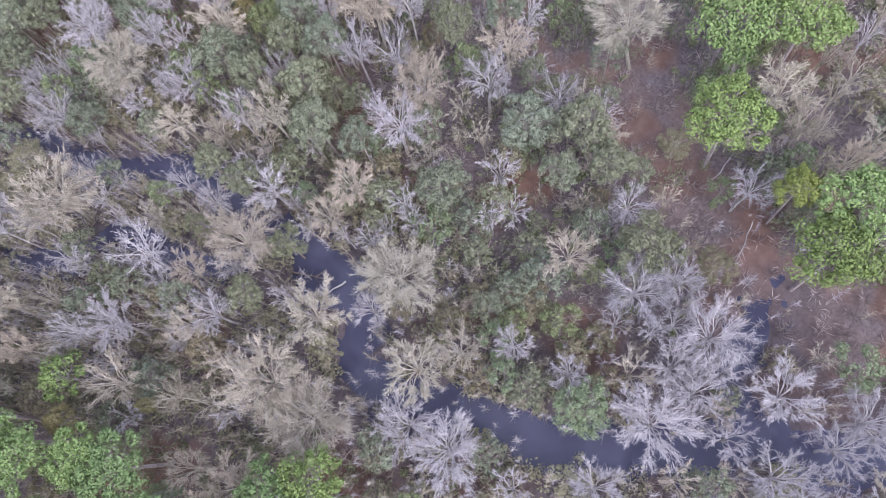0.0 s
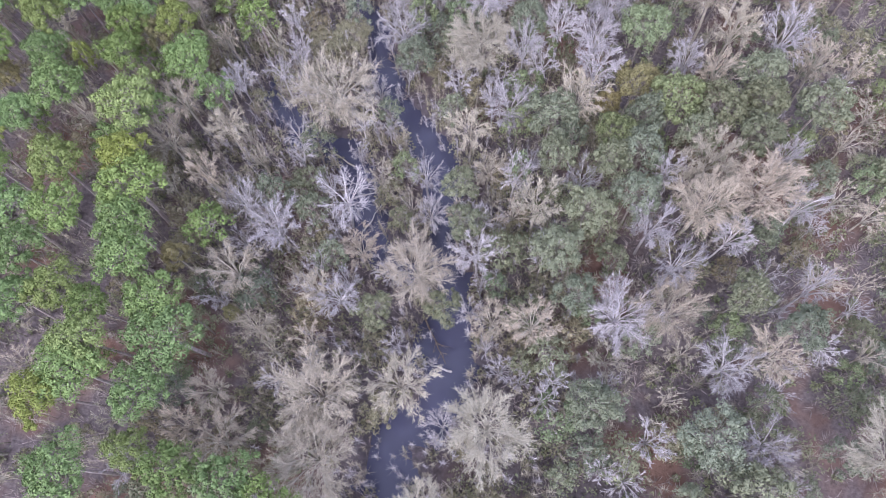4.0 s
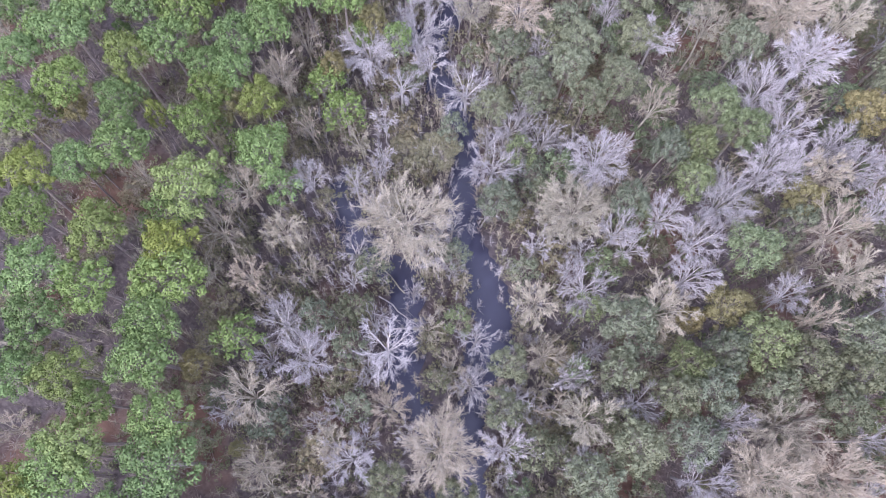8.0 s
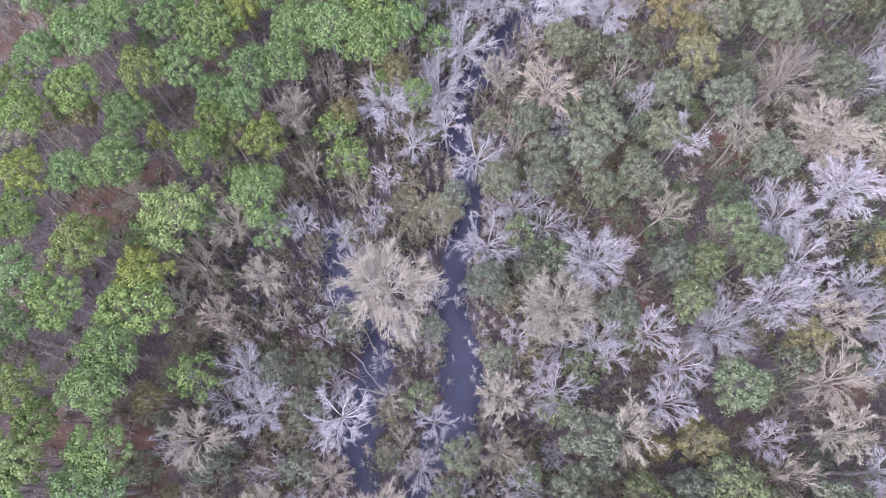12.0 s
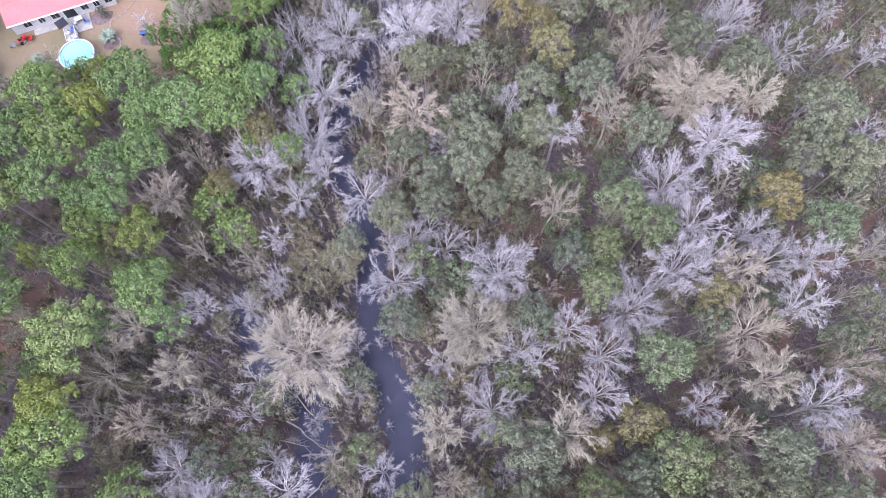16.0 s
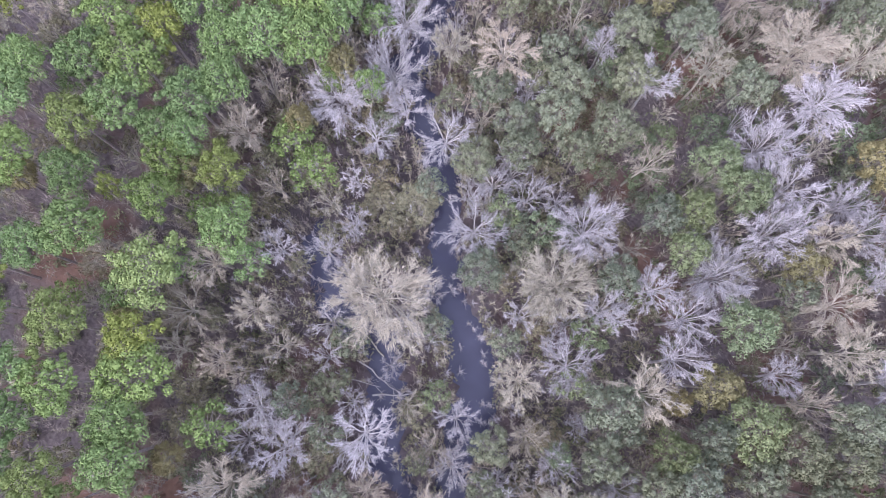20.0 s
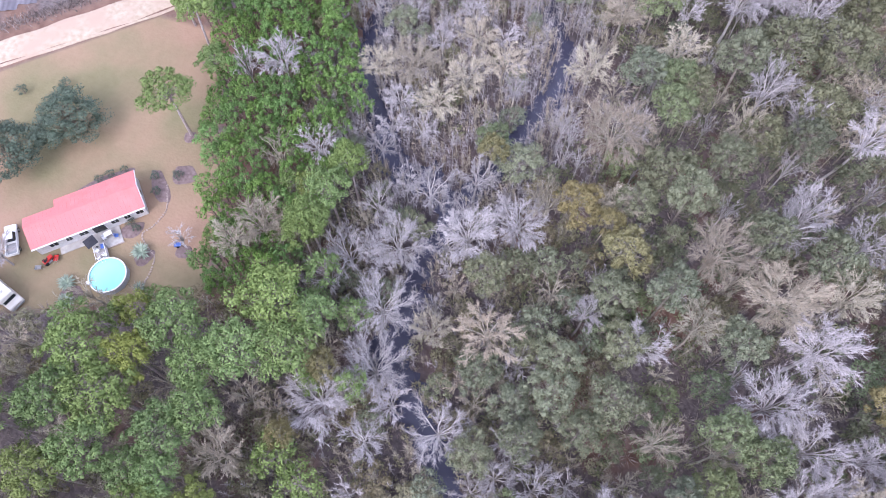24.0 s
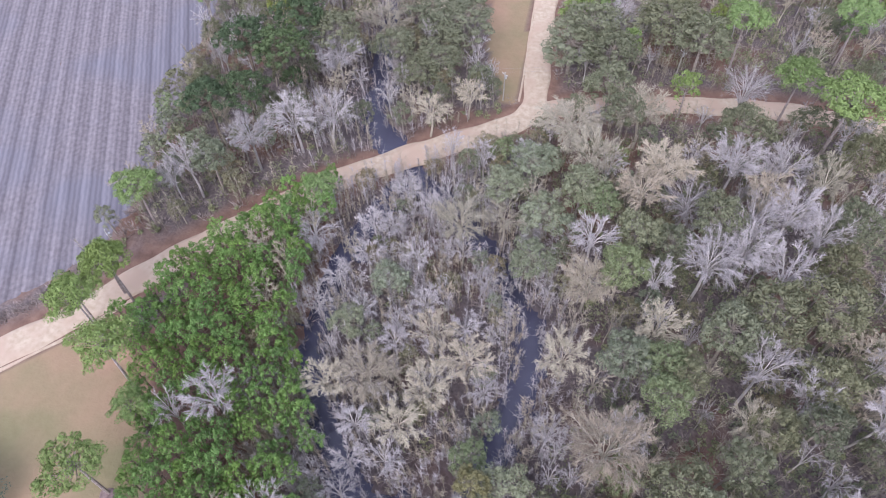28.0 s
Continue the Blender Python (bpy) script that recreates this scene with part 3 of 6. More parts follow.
BROAD = {
    "grey": [bare_meshes(210 + k, BARK_GREY, TWIG_GREY, 16, 8, 5, 9, 0.036, 0.7) for k in range(3)],
    "tan": [bare_meshes(230 + k, BARK_TAN, TWIG_TAN, 17, 8, 6, 12, 0.036, 0.65) for k in range(4)],
}
SMALL = {
    "grey": [bare_meshes(110 + k, BARK_GREY, TWIG_GREY, 9, 4, 4, 8, 0.08, 1.2, 0.36) for k in range(6)],
    "tan": [bare_meshes(130 + k, BARK_TAN, TWIG_TAN, 9, 4, 4, 10, 0.08, 1.1, 0.36) for k in range(6)],
    "green": greens_of(5, 150, clumps=30, leaves=46, size=0.33, low=0.2, clump=1.0),
    "pine": pines_of(4, 170, clumps=30, leaves=46, size=0.31, low=0.3, clump=0.95),
    "young": [leafy_meshes(180 + k, NEEDLES_YOUNG, BARK_DARK, 28, 46, 0.31, 0.2, 0.9, True) for k in range(5)],
    "oak": [leafy_meshes(190 + k, LEAF_DARK, BARK_DARK, 28, 46, 0.33, 0.02, 1.0) for k in range(2)],
    "deep": [leafy_meshes(192 + k, LEAF_DEEP, BARK_BROWN, 28, 46, 0.33, 0.15, 1.0) for k in range(3)],
    "olive": [leafy_meshes(195 + k, LEAF_OLIVE, BARK_TAN, 26, 48, 0.33, 0.1, 1.0) for k in range(3)],
}
WORDS = {
    "grey": ("leafless pale grey tree with fine bare twigs", "bare tree", "bare_tree"),
    "tan": ("leafless buff-brown tree with budding twigs", "bare tree", "budding_tree"),
    "green": ("dull green broadleaf evergreen with a clumped crown", "tree", "evergreen_tree"),
    "pine": ("tall pine with bright green rounded needle clumps", "pine tree", "pine_tree"),
    "yellow": ("broadleaf tree with yellow-olive foliage", "tree", "yellowing_tree"),
    "olive": ("low bushy tree with brownish olive leaves", "tree", "olive_tree"),
    "young": ("young pine in a close-set green strip", "young pine", "young_pine"),
    "dark_pine": ("dark green conifer beyond the dirt road", "conifer", "dark_conifer"),
    "deep": ("deep green broadleaf evergreen in shaded woods", "tree", "dark_evergreen_tree"),
    "oak": ("dense dark green live oak on the lawn", "oak tree", "oak_tree"),
}
RNG = random.Random(7)
PLACED = []


def tree(kind, x, y, r, h, label="", models=MODELS):
    words, category, name = WORDS[kind]
    if kind == "pine":
        r *= 1.1
    trunk, crown = RNG.choice((SMALL if r < 2.5 and kind in SMALL else BROAD if r > 4.2 and kind in BROAD else models)[kind])
    ob = new(name)
    z = float(height([x], [y])[0])
    ob.matrix_world = pose(x, y, z, RNG.uniform(-3, 3), RNG.uniform(-3, 3), RNG.uniform(0, 360)) @ Matrix.Diagonal((r / 3.55, r / 3.55, h / 11.6, 1))
    tagged(ob, label or words, category, category + "s of the creek woods")
    for n, me in (("trunk", trunk), ("crown", crown)):
        o = new(n, me)
        o.parent = ob
    PLACED.append((x, y, r))
    return ob


def kind_of(kind):
    return lambda x, y, r, h: tree(kind, x, y, r, h)


grey, tan, green, pine, yellow, olive, dark_pine, deep, young = (kind_of(k) for k in ("grey", "tan", "green", "pine", "yellow", "olive", "dark_pine", "deep", "young"))

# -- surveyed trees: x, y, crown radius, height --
green(15.9, -5.9, 3.5, 11)
green(34.5, 2.4, 4, 13)
green(15.2, 10.2, 2.1, 12)
green(38.4, 13.1, 3, 13)
green(33.8, 16.3, 2.6, 13)
green(40.2, 19.5, 3.9, 13)
green(34.7, 24.7, 4, 13)
green(20.6, 25.1, 3.1, 13)
green(41.4, 30.0, 2, 12)
green(-6.8, 32.1, 2.6, 11)
green(1.2, 34.4, 2.6, 11)
green(-14.5, 38.1, 2.3, 12)
green(17.2, 38.0, 2.7, 13)
green(7.3, 38.8, 1.7, 10)
green(35.6, 38.4, 2, 12)
green(43.2, 38.7, 2.8, 16)
green(12.5, 42.4, 2.1, 15)
green(14.5, 42.8, 3.1, 16)
green(36.7, 41.7, 2.8, 16)
green(-18.5, 43.7, 2.4, 12)
green(9.3, 44.3, 2, 10)
green(-24.5, 45.2, 2.4, 13)
green(2.0, 45.6, 2.7, 11)
green(16.9, 48.1, 3.4, 16)
green(12.8, 50.0, 2, 15)
green(-0.1, 51.4, 2.6, 11)
green(22.7, 52.4, 3.1, 16)
green(7.4, 54.3, 1.6, 15)
green(12.3, 56.1, 2.6, 16)
green(18.3, 56.5, 2.9, 16)
green(22.4, 58.7, 3.2, 16)
green(13.6, 59.9, 2, 15)
green(19.0, 60.5, 2.6, 16)
green(10.5, 61.3, 3.6, 16)
green(37.0, 62.8, 3.2, 16)
green(29.1, 62.8, 2.9, 16)
green(-3.1, 63.7, 2.2, 10)
green(22.3, 64.5, 2.6, 16)
green(31.7, 67.1, 3.6, 16)
green(26.2, 67.2, 3.9, 16)
green(37.5, 68.0, 3.2, 16)
green(44.9, 69.9, 3.6, 16)
green(-10.3, 70.7, 3, 11)
green(36.8, 72.8, 3.3, 16)
green(4.4, 76.8, 2.5, 16)
green(21.1, 78.0, 3.4, 16)
green(-5.3, 78.8, 2.2, 12)
green(11.1, 83.0, 2.7, 16)
green(-17.4, 83.3, 2.8, 11)
green(24.9, 84.2, 2.4, 16)
green(6.2, 85.8, 2.5, 16)
green(-12.3, 86.6, 2.7, 13)
green(9.1, 88.3, 2.9, 16)
green(40.1, 88.6, 2.7, 16)
green(-5.8, 89.2, 2.7, 13)
green(-15.0, 90.1, 2.8, 11)
green(-19.8, 92.5, 3.1, 11)
green(-10.7, 92.6, 3.3, 13)
green(14.4, 92.9, 3.1, 16)
green(9.3, 94.0, 3, 16)
green(-3.7, 94.2, 3.5, 13)
green(-10.9, 97.2, 3, 13)
green(-3.4, 101.8, 3.2, 13)
green(35.2, 102.6, 3.2, 16)
green(-22.4, 105.2, 3, 13)
green(9.7, 106.2, 3.1, 16)
green(-6.8, 107.5, 3.1, 13)
green(0.0, 109.5, 3.4, 16)
green(-15.5, 110.0, 2.4, 12)
green(29.6, 112.0, 3.6, 16)
green(35.8, 112.3, 3.6, 16)
green(30.4, 117.7, 4.1, 17)
green(18.7, 120.7, 3.8, 16)
green(10.3, 121.8, 3.5, 16)
green(-7.0, 121.7, 3.1, 13)
green(-24.1, 124.5, 3.8, 9)
green(-0.3, 124.6, 3.4, 16)
deep(23.8, 127.8, 3.1, 16)
deep(-4.0, 127.8, 4.4, 14)
green(-29.5, 128.1, 2.8, 8)
deep(3.3, 132.7, 3.1, 16)
deep(6.9, 137.2, 3.1, 16)
deep(12.9, 138.7, 3.1, 16)
green(-5.4, 139.7, 3.3, 13)
deep(-2.6, 144.5, 3.4, 13)
green(-10.4, 144.4, 3.9, 13)
green(-50.3, 145.1, 3, 8)
deep(14.7, 144.8, 4, 16)
green(-5.5, 145.3, 3.4, 13)
deep(2.7, 149.9, 4.2, 17)
green(-46.2, 153.0, 3.1, 8)
deep(8.1, 153.5, 5, 17)
deep(15.7, 156.6, 5, 17)
green(-11.9, 159.4, 3.7, 13)
green(-25.5, 160.5, 3.9, 9)
deep(18.4, 163.8, 3.7, 16)
deep(-4.2, 165.6, 3.5, 13)
green(-10.1, 166.7, 3.6, 13)
green(-81.2, 168.4, 3.4, 13)
deep(1.4, 168.4, 4.2, 17)
green(-24.8, 169.7, 4.3, 9)
green(-16.4, 171.2, 3.7, 13)
green(-19.2, 173.0, 4.2, 14)
deep(22.0, 172.9, 3.9, 16)
green(-32.0, 174.5, 3.9, 9)
green(-27.0, 180.8, 4.5, 9)
deep(24.2, 187.6, 3.8, 16)
deep(5.9, 188.6, 4.8, 17)
deep(-13.0, 193.1, 4.1, 14)
deep(-16.3, 198.5, 4.8, 14)
deep(-52.7, 200.1, 4.6, 9)
deep(-70.2, 203.1, 5.7, 15)
deep(-49.0, 204.3, 4.6, 9)
deep(-59.1, 207.8, 4.7, 9)
deep(-15.8, 208.4, 5, 14)
deep(-24.1, 212.7, 7.1, 11)
deep(0.1, 212.6, 5.5, 17)
deep(-20.5, 214.5, 5.8, 15)
deep(-46.6, 215.8, 7.3, 11)
deep(-53.1, 218.5, 6.2, 10)
deep(-6.5, 219.1, 7, 15)
olive(40.8, -4.2, 2.8, 5)
olive(24.0, -1.2, 2.3, 4)
olive(4.2, -1.0, 1.8, 4)
olive(20.2, 8.1, 3.1, 5)
olive(49.2, 11.1, 2.5, 5)
olive(-35.4, 39.4, 2.4, 5)
olive(7.7, 46.8, 2.7, 5)
olive(-26.5, 73.1, 2.9, 5)
olive(-22.1, 75.4, 3.3, 5)
olive(-42.7, 77.6, 2.6, 5)
pine(47.0, -12.3, 4.5, 17)
pine(53.1, -10.0, 4.2, 17)
pine(51.3, -4.2, 2.5, 16)
pine(-35.6, 5.9, 3.6, 17)
pine(-12.4, 6.3, 3.7, 17)
pine(51.3, 6.9, 4.8, 17)
pine(-24.1, 8.1, 3.3, 17)
pine(-17.5, 8.4, 3.3, 17)
pine(-29.7, 9.5, 2.5, 16)
pine(66.6, 9.8, 4.6, 17)
pine(57.9, 12.4, 1.7, 16)
pine(-41.1, 13.6, 3, 17)
pine(-30.9, 15.1, 3.1, 17)
pine(-38.5, 16.3, 3.7, 17)
pine(61.0, 16.2, 5, 18)
pine(-39.0, 20.7, 3.4, 17)
pine(-50.1, 22.9, 2.9, 16)
pine(-29.2, 23.0, 4.3, 17)
pine(-40.4, 24.9, 2.5, 16)
pine(-45.3, 26.4, 3.1, 17)
pine(-32.1, 26.9, 3.4, 17)
pine(-51.8, 29.3, 3.3, 17)
pine(-37.7, 31.9, 3.5, 17)
pine(-55.0, 33.4, 3.7, 17)
pine(-40.0, 35.2, 3.3, 17)
pine(-48.1, 36.2, 3.3, 17)
pine(-60.1, 40.1, 3.1, 17)
pine(-40.8, 40.1, 4.3, 17)
pine(-51.4, 41.4, 3.4, 17)
pine(-64.2, 43.2, 3.2, 17)
pine(-43.1, 44.6, 3.1, 17)
pine(-59.9, 47.3, 2.8, 16)
pine(-70.7, 49.5, 3.3, 17)
pine(-55.8, 51.8, 3.6, 17)
pine(-45.5, 52.0, 4.1, 17)
pine(-67.5, 56.9, 3.3, 17)
pine(-75.1, 57.3, 3, 17)
pine(-60.9, 57.8, 2.9, 16)
pine(-55.4, 58.3, 1.5, 16)
pine(-49.8, 60.6, 2.8, 16)
pine(-40.2, 60.7, 3.2, 17)
pine(-71.9, 63.3, 3.8, 17)
pine(-62.7, 63.6, 3.4, 17)
pine(-51.3, 64.6, 2.8, 16)
pine(-43.8, 66.3, 2.8, 16)
pine(-71.9, 66.7, 3.1, 17)
pine(-53.8, 67.6, 2.6, 16)
pine(-60.0, 68.4, 3.4, 17)
pine(-50.4, 68.7, 2.6, 16)
pine(-66.1, 71.1, 3.3, 17)
pine(-52.7, 72.9, 3.4, 17)
pine(-60.5, 74.1, 4.4, 17)
pine(-49.3, 76.1, 3.1, 17)
pine(-66.8, 78.5, 3.7, 17)
pine(-60.3, 79.1, 3, 16)
pine(-51.8, 80.6, 3.1, 17)
pine(-57.1, 84.2, 3.7, 17)
pine(-48.5, 84.9, 3.7, 17)
pine(-42.8, 85.2, 3.7, 17)
pine(-41.5, 91.2, 2.6, 16)
pine(-46.9, 92.5, 4.2, 17)
young(-54.4, 93.8, 2.3, 11)
young(-52.0, 96.9, 2.3, 11)
pine(-42.8, 97.3, 2.2, 16)
pine(-47.5, 101.0, 2.6, 16)
pine(-47.4, 103.3, 3, 16)
young(-53.9, 105.7, 2.2, 11)
young(-61.6, 106.2, 1.4, 11)
young(-57.7, 107.2, 2.3, 11)
pine(-46.7, 108.5, 3, 17)
young(-64.2, 110.8, 2, 11)
young(-54.5, 111.6, 2, 11)
young(-61.6, 112.8, 2.3, 11)
pine(-45.5, 112.8, 2.7, 16)
young(-61.3, 116.6, 2.3, 11)
young(-62.5, 119.9, 2.3, 11)
young(-56.8, 120.0, 2.1, 11)
young(-66.2, 120.7, 2.2, 11)
young(-60.0, 120.9, 2.1, 11)
young(-51.7, 121.0, 2.1, 11)
young(-50.3, 125.9, 1.8, 11)
young(-57.2, 126.6, 2.1, 11)
young(-61.5, 129.5, 1.8, 11)
pine(-79.8, 130.5, 3.7, 17)
young(-58.8, 130.8, 2.1, 11)
young(-54.5, 131.1, 2.3, 11)
young(-74.4, 131.8, 2.3, 11)
young(-57.6, 133.4, 1.9, 11)
young(-65.2, 134.2, 2.3, 11)
pine(-86.7, 136.3, 3.3, 17)
young(-79.2, 137.7, 2.3, 11)
young(-70.1, 138.1, 2.3, 11)
young(-60.1, 138.2, 2.2, 11)
pine(-84.7, 142.6, 3.4, 17)
young(-75.3, 143.8, 2.3, 11)
young(-64.8, 143.9, 2.3, 11)
young(-79.4, 146.5, 2.3, 11)
young(-70.9, 150.0, 2.3, 11)
young(-60.6, 152.4, 2.3, 11)
young(-74.2, 155.8, 2.3, 11)
pine(-89.8, 159, 3.6, 13)
pine(-60.9, 166.5, 2.9, 11)
young(-69.0, 159.3, 2.3, 11)
young(-65.4, 160.0, 2.2, 11)
young(-60.0, 164.0, 2.3, 11)
dark_pine(-85.4, 178.7, 4.5, 17)
dark_pine(-79.8, 182.8, 4.6, 17)
dark_pine(-74.5, 191.5, 2.3, 11)
dark_pine(-77.2, 192.9, 5.3, 18)
dark_pine(-84.6, 194.8, 5.4, 18)
pine(22.8, 196.4, 5.4, 18)
dark_pine(-76.5, 203.5, 5.6, 18)
pine(15.3, 202.2, 4.1, 17)
pine(7.6, 217.1, 3.9, 17)
pine(28.4, 222.0, 3.9, 17)
tan(59.3, -5.3, 2.7, 13)
tan(58.7, 1.2, 3.1, 13)
tan(61.9, 6.5, 3.9, 13)
tan(9.7, 8.1, 3.2, 11)
tan(27.5, 8.7, 3.3, 13)
tan(4.3, 10.1, 4.2, 12)
tan(-20.4, 12.6, 3.9, 13)
tan(-9.2, 13.3, 5.4, 14)
tan(-25.9, 13.6, 2.6, 13)
tan(-24.1, 18.3, 3, 13)
tan(-10.5, 20.9, 5.5, 14)
tan(9.8, 21.3, 5.2, 12)
tan(-2.0, 23.3, 4.2, 12)
tan(55.1, 24.9, 5.3, 14)
tan(-21.1, 26.2, 2.7, 13)
tan(-26.0, 32.9, 4, 13)
tan(-14.9, 32.9, 2.6, 13)
tan(12.8, 33.7, 3.4, 13)
tan(7.7, 33.9, 3, 11)
tan(41.9, 36.1, 3.6, 13)
tan(-3.1, 38.5, 5, 12)
tan(28.8, 38.1, 4.3, 14)
tan(-10.9, 39.5, 3, 11)
tan(-34.3, 45.7, 2.5, 13)
tan(10.5, 48.8, 3.5, 16)
tan(-41.1, 49.2, 3.6, 13)
tan(-52.9, 50.8, 2.6, 13)
tan(-11.6, 50.9, 2.1, 10)
tan(30.6, 52.5, 4.6, 17)
tan(-33.8, 53.1, 2.7, 13)
tan(3.1, 54.6, 2.8, 11)
tan(37.2, 56.0, 4.9, 17)
tan(-41.2, 56.3, 3.3, 13)
tan(30.4, 58.7, 4.4, 17)
tan(-0.3, 60.1, 3.2, 11)
tan(-20.5, 61.9, 6.5, 13)
tan(13.6, 65.2, 4, 16)
tan(-38.8, 68.4, 2.3, 12)
tan(30.3, 71.7, 3.3, 16)
tan(-45.7, 72.6, 3.5, 13)
tan(-1.1, 73.2, 5, 14)
tan(44.5, 75.9, 3.2, 16)
tan(33.2, 80.3, 3.7, 16)
tan(29.7, 85.0, 4.2, 17)
tan(41.5, 85.7, 3.3, 16)
tan(2.0, 91.2, 3, 16)
tan(26.8, 92.2, 3.2, 16)
tan(9.3, 92.1, 2.6, 16)
tan(-27.4, 95.8, 2.8, 11)
tan(-20.0, 97.4, 4.1, 14)
tan(-57.0, 98.8, 2.7, 13)
tan(-55.1, 101.6, 3.5, 13)
tan(-50.0, 101.8, 3.1, 13)
tan(-13.9, 106.3, 2.4, 12)
tan(4.6, 106.7, 3.1, 16)
tan(13.5, 113.3, 4.9, 17)
tan(21.5, 116.4, 3.4, 16)
tan(4.0, 117.6, 4.6, 17)
tan(-18.2, 118.0, 3.1, 13)
tan(-9.3, 120.8, 3.1, 13)
tan(-39.5, 130.9, 3.5, 9)
tan(-12.5, 131.4, 5.7, 15)
tan(-50.6, 134.7, 3.6, 9)
tan(3.8, 136.9, 3.2, 16)
tan(-45.6, 136.7, 4.6, 9)
tan(-36.9, 136.6, 4, 9)
tan(-32.2, 142.0, 4.1, 9)
tan(-18.6, 144.1, 4, 11)
tan(-37.3, 144.8, 3.7, 9)
tan(-7.1, 151.1, 3.6, 13)
tan(-16.6, 156.3, 4.3, 12)
tan(-37.2, 166.0, 4.7, 9)
tan(-30.8, 167.2, 4.1, 9)
tan(-9.5, 175.0, 4.2, 14)
tan(9.3, 176.1, 3.6, 16)
tan(17.3, 180.0, 3.6, 16)
tan(-7.0, 180.5, 4.8, 14)
tan(-18.0, 180.9, 4.9, 14)
tan(-48.0, 189.7, 3.8, 9)
tan(-22.0, 190.2, 6.3, 10)
tan(-10.1, 193.7, 5.2, 14)
tan(-41.7, 195.6, 3.3, 9)
tan(-62.1, 214.8, 5.5, 10)
tan(-50.1, 221.1, 6.2, 10)
tan(-58.8, 221.5, 5, 10)
grey(34.1, -27.6, 3.4, 11)
grey(38.1, -27.1, 4.1, 11)
grey(26.1, -24.8, 4, 11)
grey(34.2, -19.8, 4.2, 11)
grey(25.9, -19.3, 3.1, 10)
grey(26.8, -13.6, 3.5, 11)
grey(11.0, -13.9, 3.4, 11)
grey(20.8, -12.6, 4.6, 11)
grey(33.3, -10.1, 4.6, 13)
grey(26.8, -9.2, 3.2, 10)
grey(28.1, -4.7, 2.1, 12)
grey(34.1, -2.6, 3.6, 13)
grey(17.6, -2.2, 2.5, 10)
grey(49.2, 0.1, 3, 12)
grey(1.1, -0.1, 4.6, 11)
grey(29.7, 0.3, 4.3, 13)
grey(14.6, 4.4, 2.5, 12)
grey(-1.0, 4.9, 4.2, 11)
grey(36.8, 7.5, 3, 12)
grey(3.7, 19.9, 2.6, 10)
grey(41.2, 25.3, 3.2, 12)
grey(16.1, 27.8, 2.1, 12)
grey(-11.5, 32.7, 3.2, 13)
grey(35.8, 33.8, 4, 13)
grey(-16.3, 36.5, 1.7, 12)
grey(22.5, 36.9, 4.6, 13)
grey(-22.2, 39.9, 3.7, 13)
grey(4.3, 41.7, 3.3, 11)
grey(-27.2, 42.3, 3.1, 12)
grey(28.3, 43.8, 3.5, 16)
grey(-14.9, 45.5, 4.1, 13)
grey(45.4, 44.3, 3, 15)
grey(-3.1, 46.8, 2.8, 10)
grey(25.5, 49.1, 3.4, 16)
grey(34.6, 49.3, 2.7, 15)
grey(-5.0, 52.1, 2.8, 10)
grey(6.8, 52.6, 2.6, 15)
grey(-15.3, 54.1, 1.8, 10)
grey(15.7, 54.1, 2.7, 15)
grey(43.6, 54.4, 3.1, 15)
grey(25.5, 56.1, 2.5, 15)
grey(-34.4, 61.1, 2.6, 12)
grey(40.3, 61.7, 2.5, 15)
grey(-28.9, 63.6, 2.6, 12)
grey(4.9, 64.7, 4, 11)
grey(15.4, 70.2, 3.4, 16)
grey(4.7, 72.2, 2.7, 15)
grey(-30.1, 74.0, 2.2, 12)
grey(27.7, 74.4, 2.7, 15)
grey(-13.6, 74.7, 4.2, 11)
grey(14.2, 75.4, 3.5, 16)
grey(9.3, 77.4, 3.2, 15)
grey(39.4, 79.1, 4.2, 16)
grey(-30.7, 79.7, 3.2, 10)
grey(0.0, 80.1, 4.4, 16)
grey(-13.8, 80.6, 2.7, 10)
grey(15.4, 82.0, 4.3, 16)
grey(-36.9, 82.4, 4.6, 11)
grey(-22.3, 84.2, 4, 11)
grey(-28.5, 85.4, 2.9, 10)
grey(-32.8, 88.8, 4.6, 11)
grey(19.7, 89.6, 4.3, 16)
grey(35.0, 90.2, 3.4, 16)
grey(23.3, 92.4, 2.5, 15)
grey(28.8, 94.3, 3.3, 16)
grey(19.6, 96.4, 3.9, 16)
grey(-35.0, 96.6, 4.6, 11)
grey(33.8, 97.4, 3.5, 16)
grey(26.2, 97.6, 2.9, 15)
grey(14.5, 100.0, 4.6, 16)
grey(-1.3, 102.3, 3.6, 13)
grey(-41.8, 102.7, 4.1, 11)
grey(-9.4, 104.0, 2.6, 12)
grey(-36.2, 106.3, 4.6, 11)
grey(18.9, 108.5, 4.6, 16)
grey(-40.3, 110.0, 3.2, 12)
grey(-27.1, 110.3, 4.6, 11)
grey(-21.4, 113.9, 4.6, 11)
grey(-34.9, 115.5, 4.1, 11)
grey(-52.9, 117.1, 3.4, 11)
grey(-29.5, 119.8, 3.3, 11)
grey(-44.2, 120.2, 2.7, 10)
grey(12.5, 123.2, 3.9, 16)
grey(22.5, 124.7, 3.8, 16)
grey(-44.7, 125.5, 2.7, 8)
grey(-68.6, 126.0, 2.6, 12)
grey(-40.2, 126.1, 2.7, 8)
grey(15.3, 127.3, 3.5, 16)
grey(-63.6, 128.2, 3.9, 13)
grey(-44.9, 129.7, 2.7, 8)
grey(-62.3, 131.9, 2.7, 8)
grey(-20.0, 132.3, 2.5, 10)
grey(-10.4, 133.5, 3.3, 13)
grey(-29.1, 137.9, 2.7, 8)
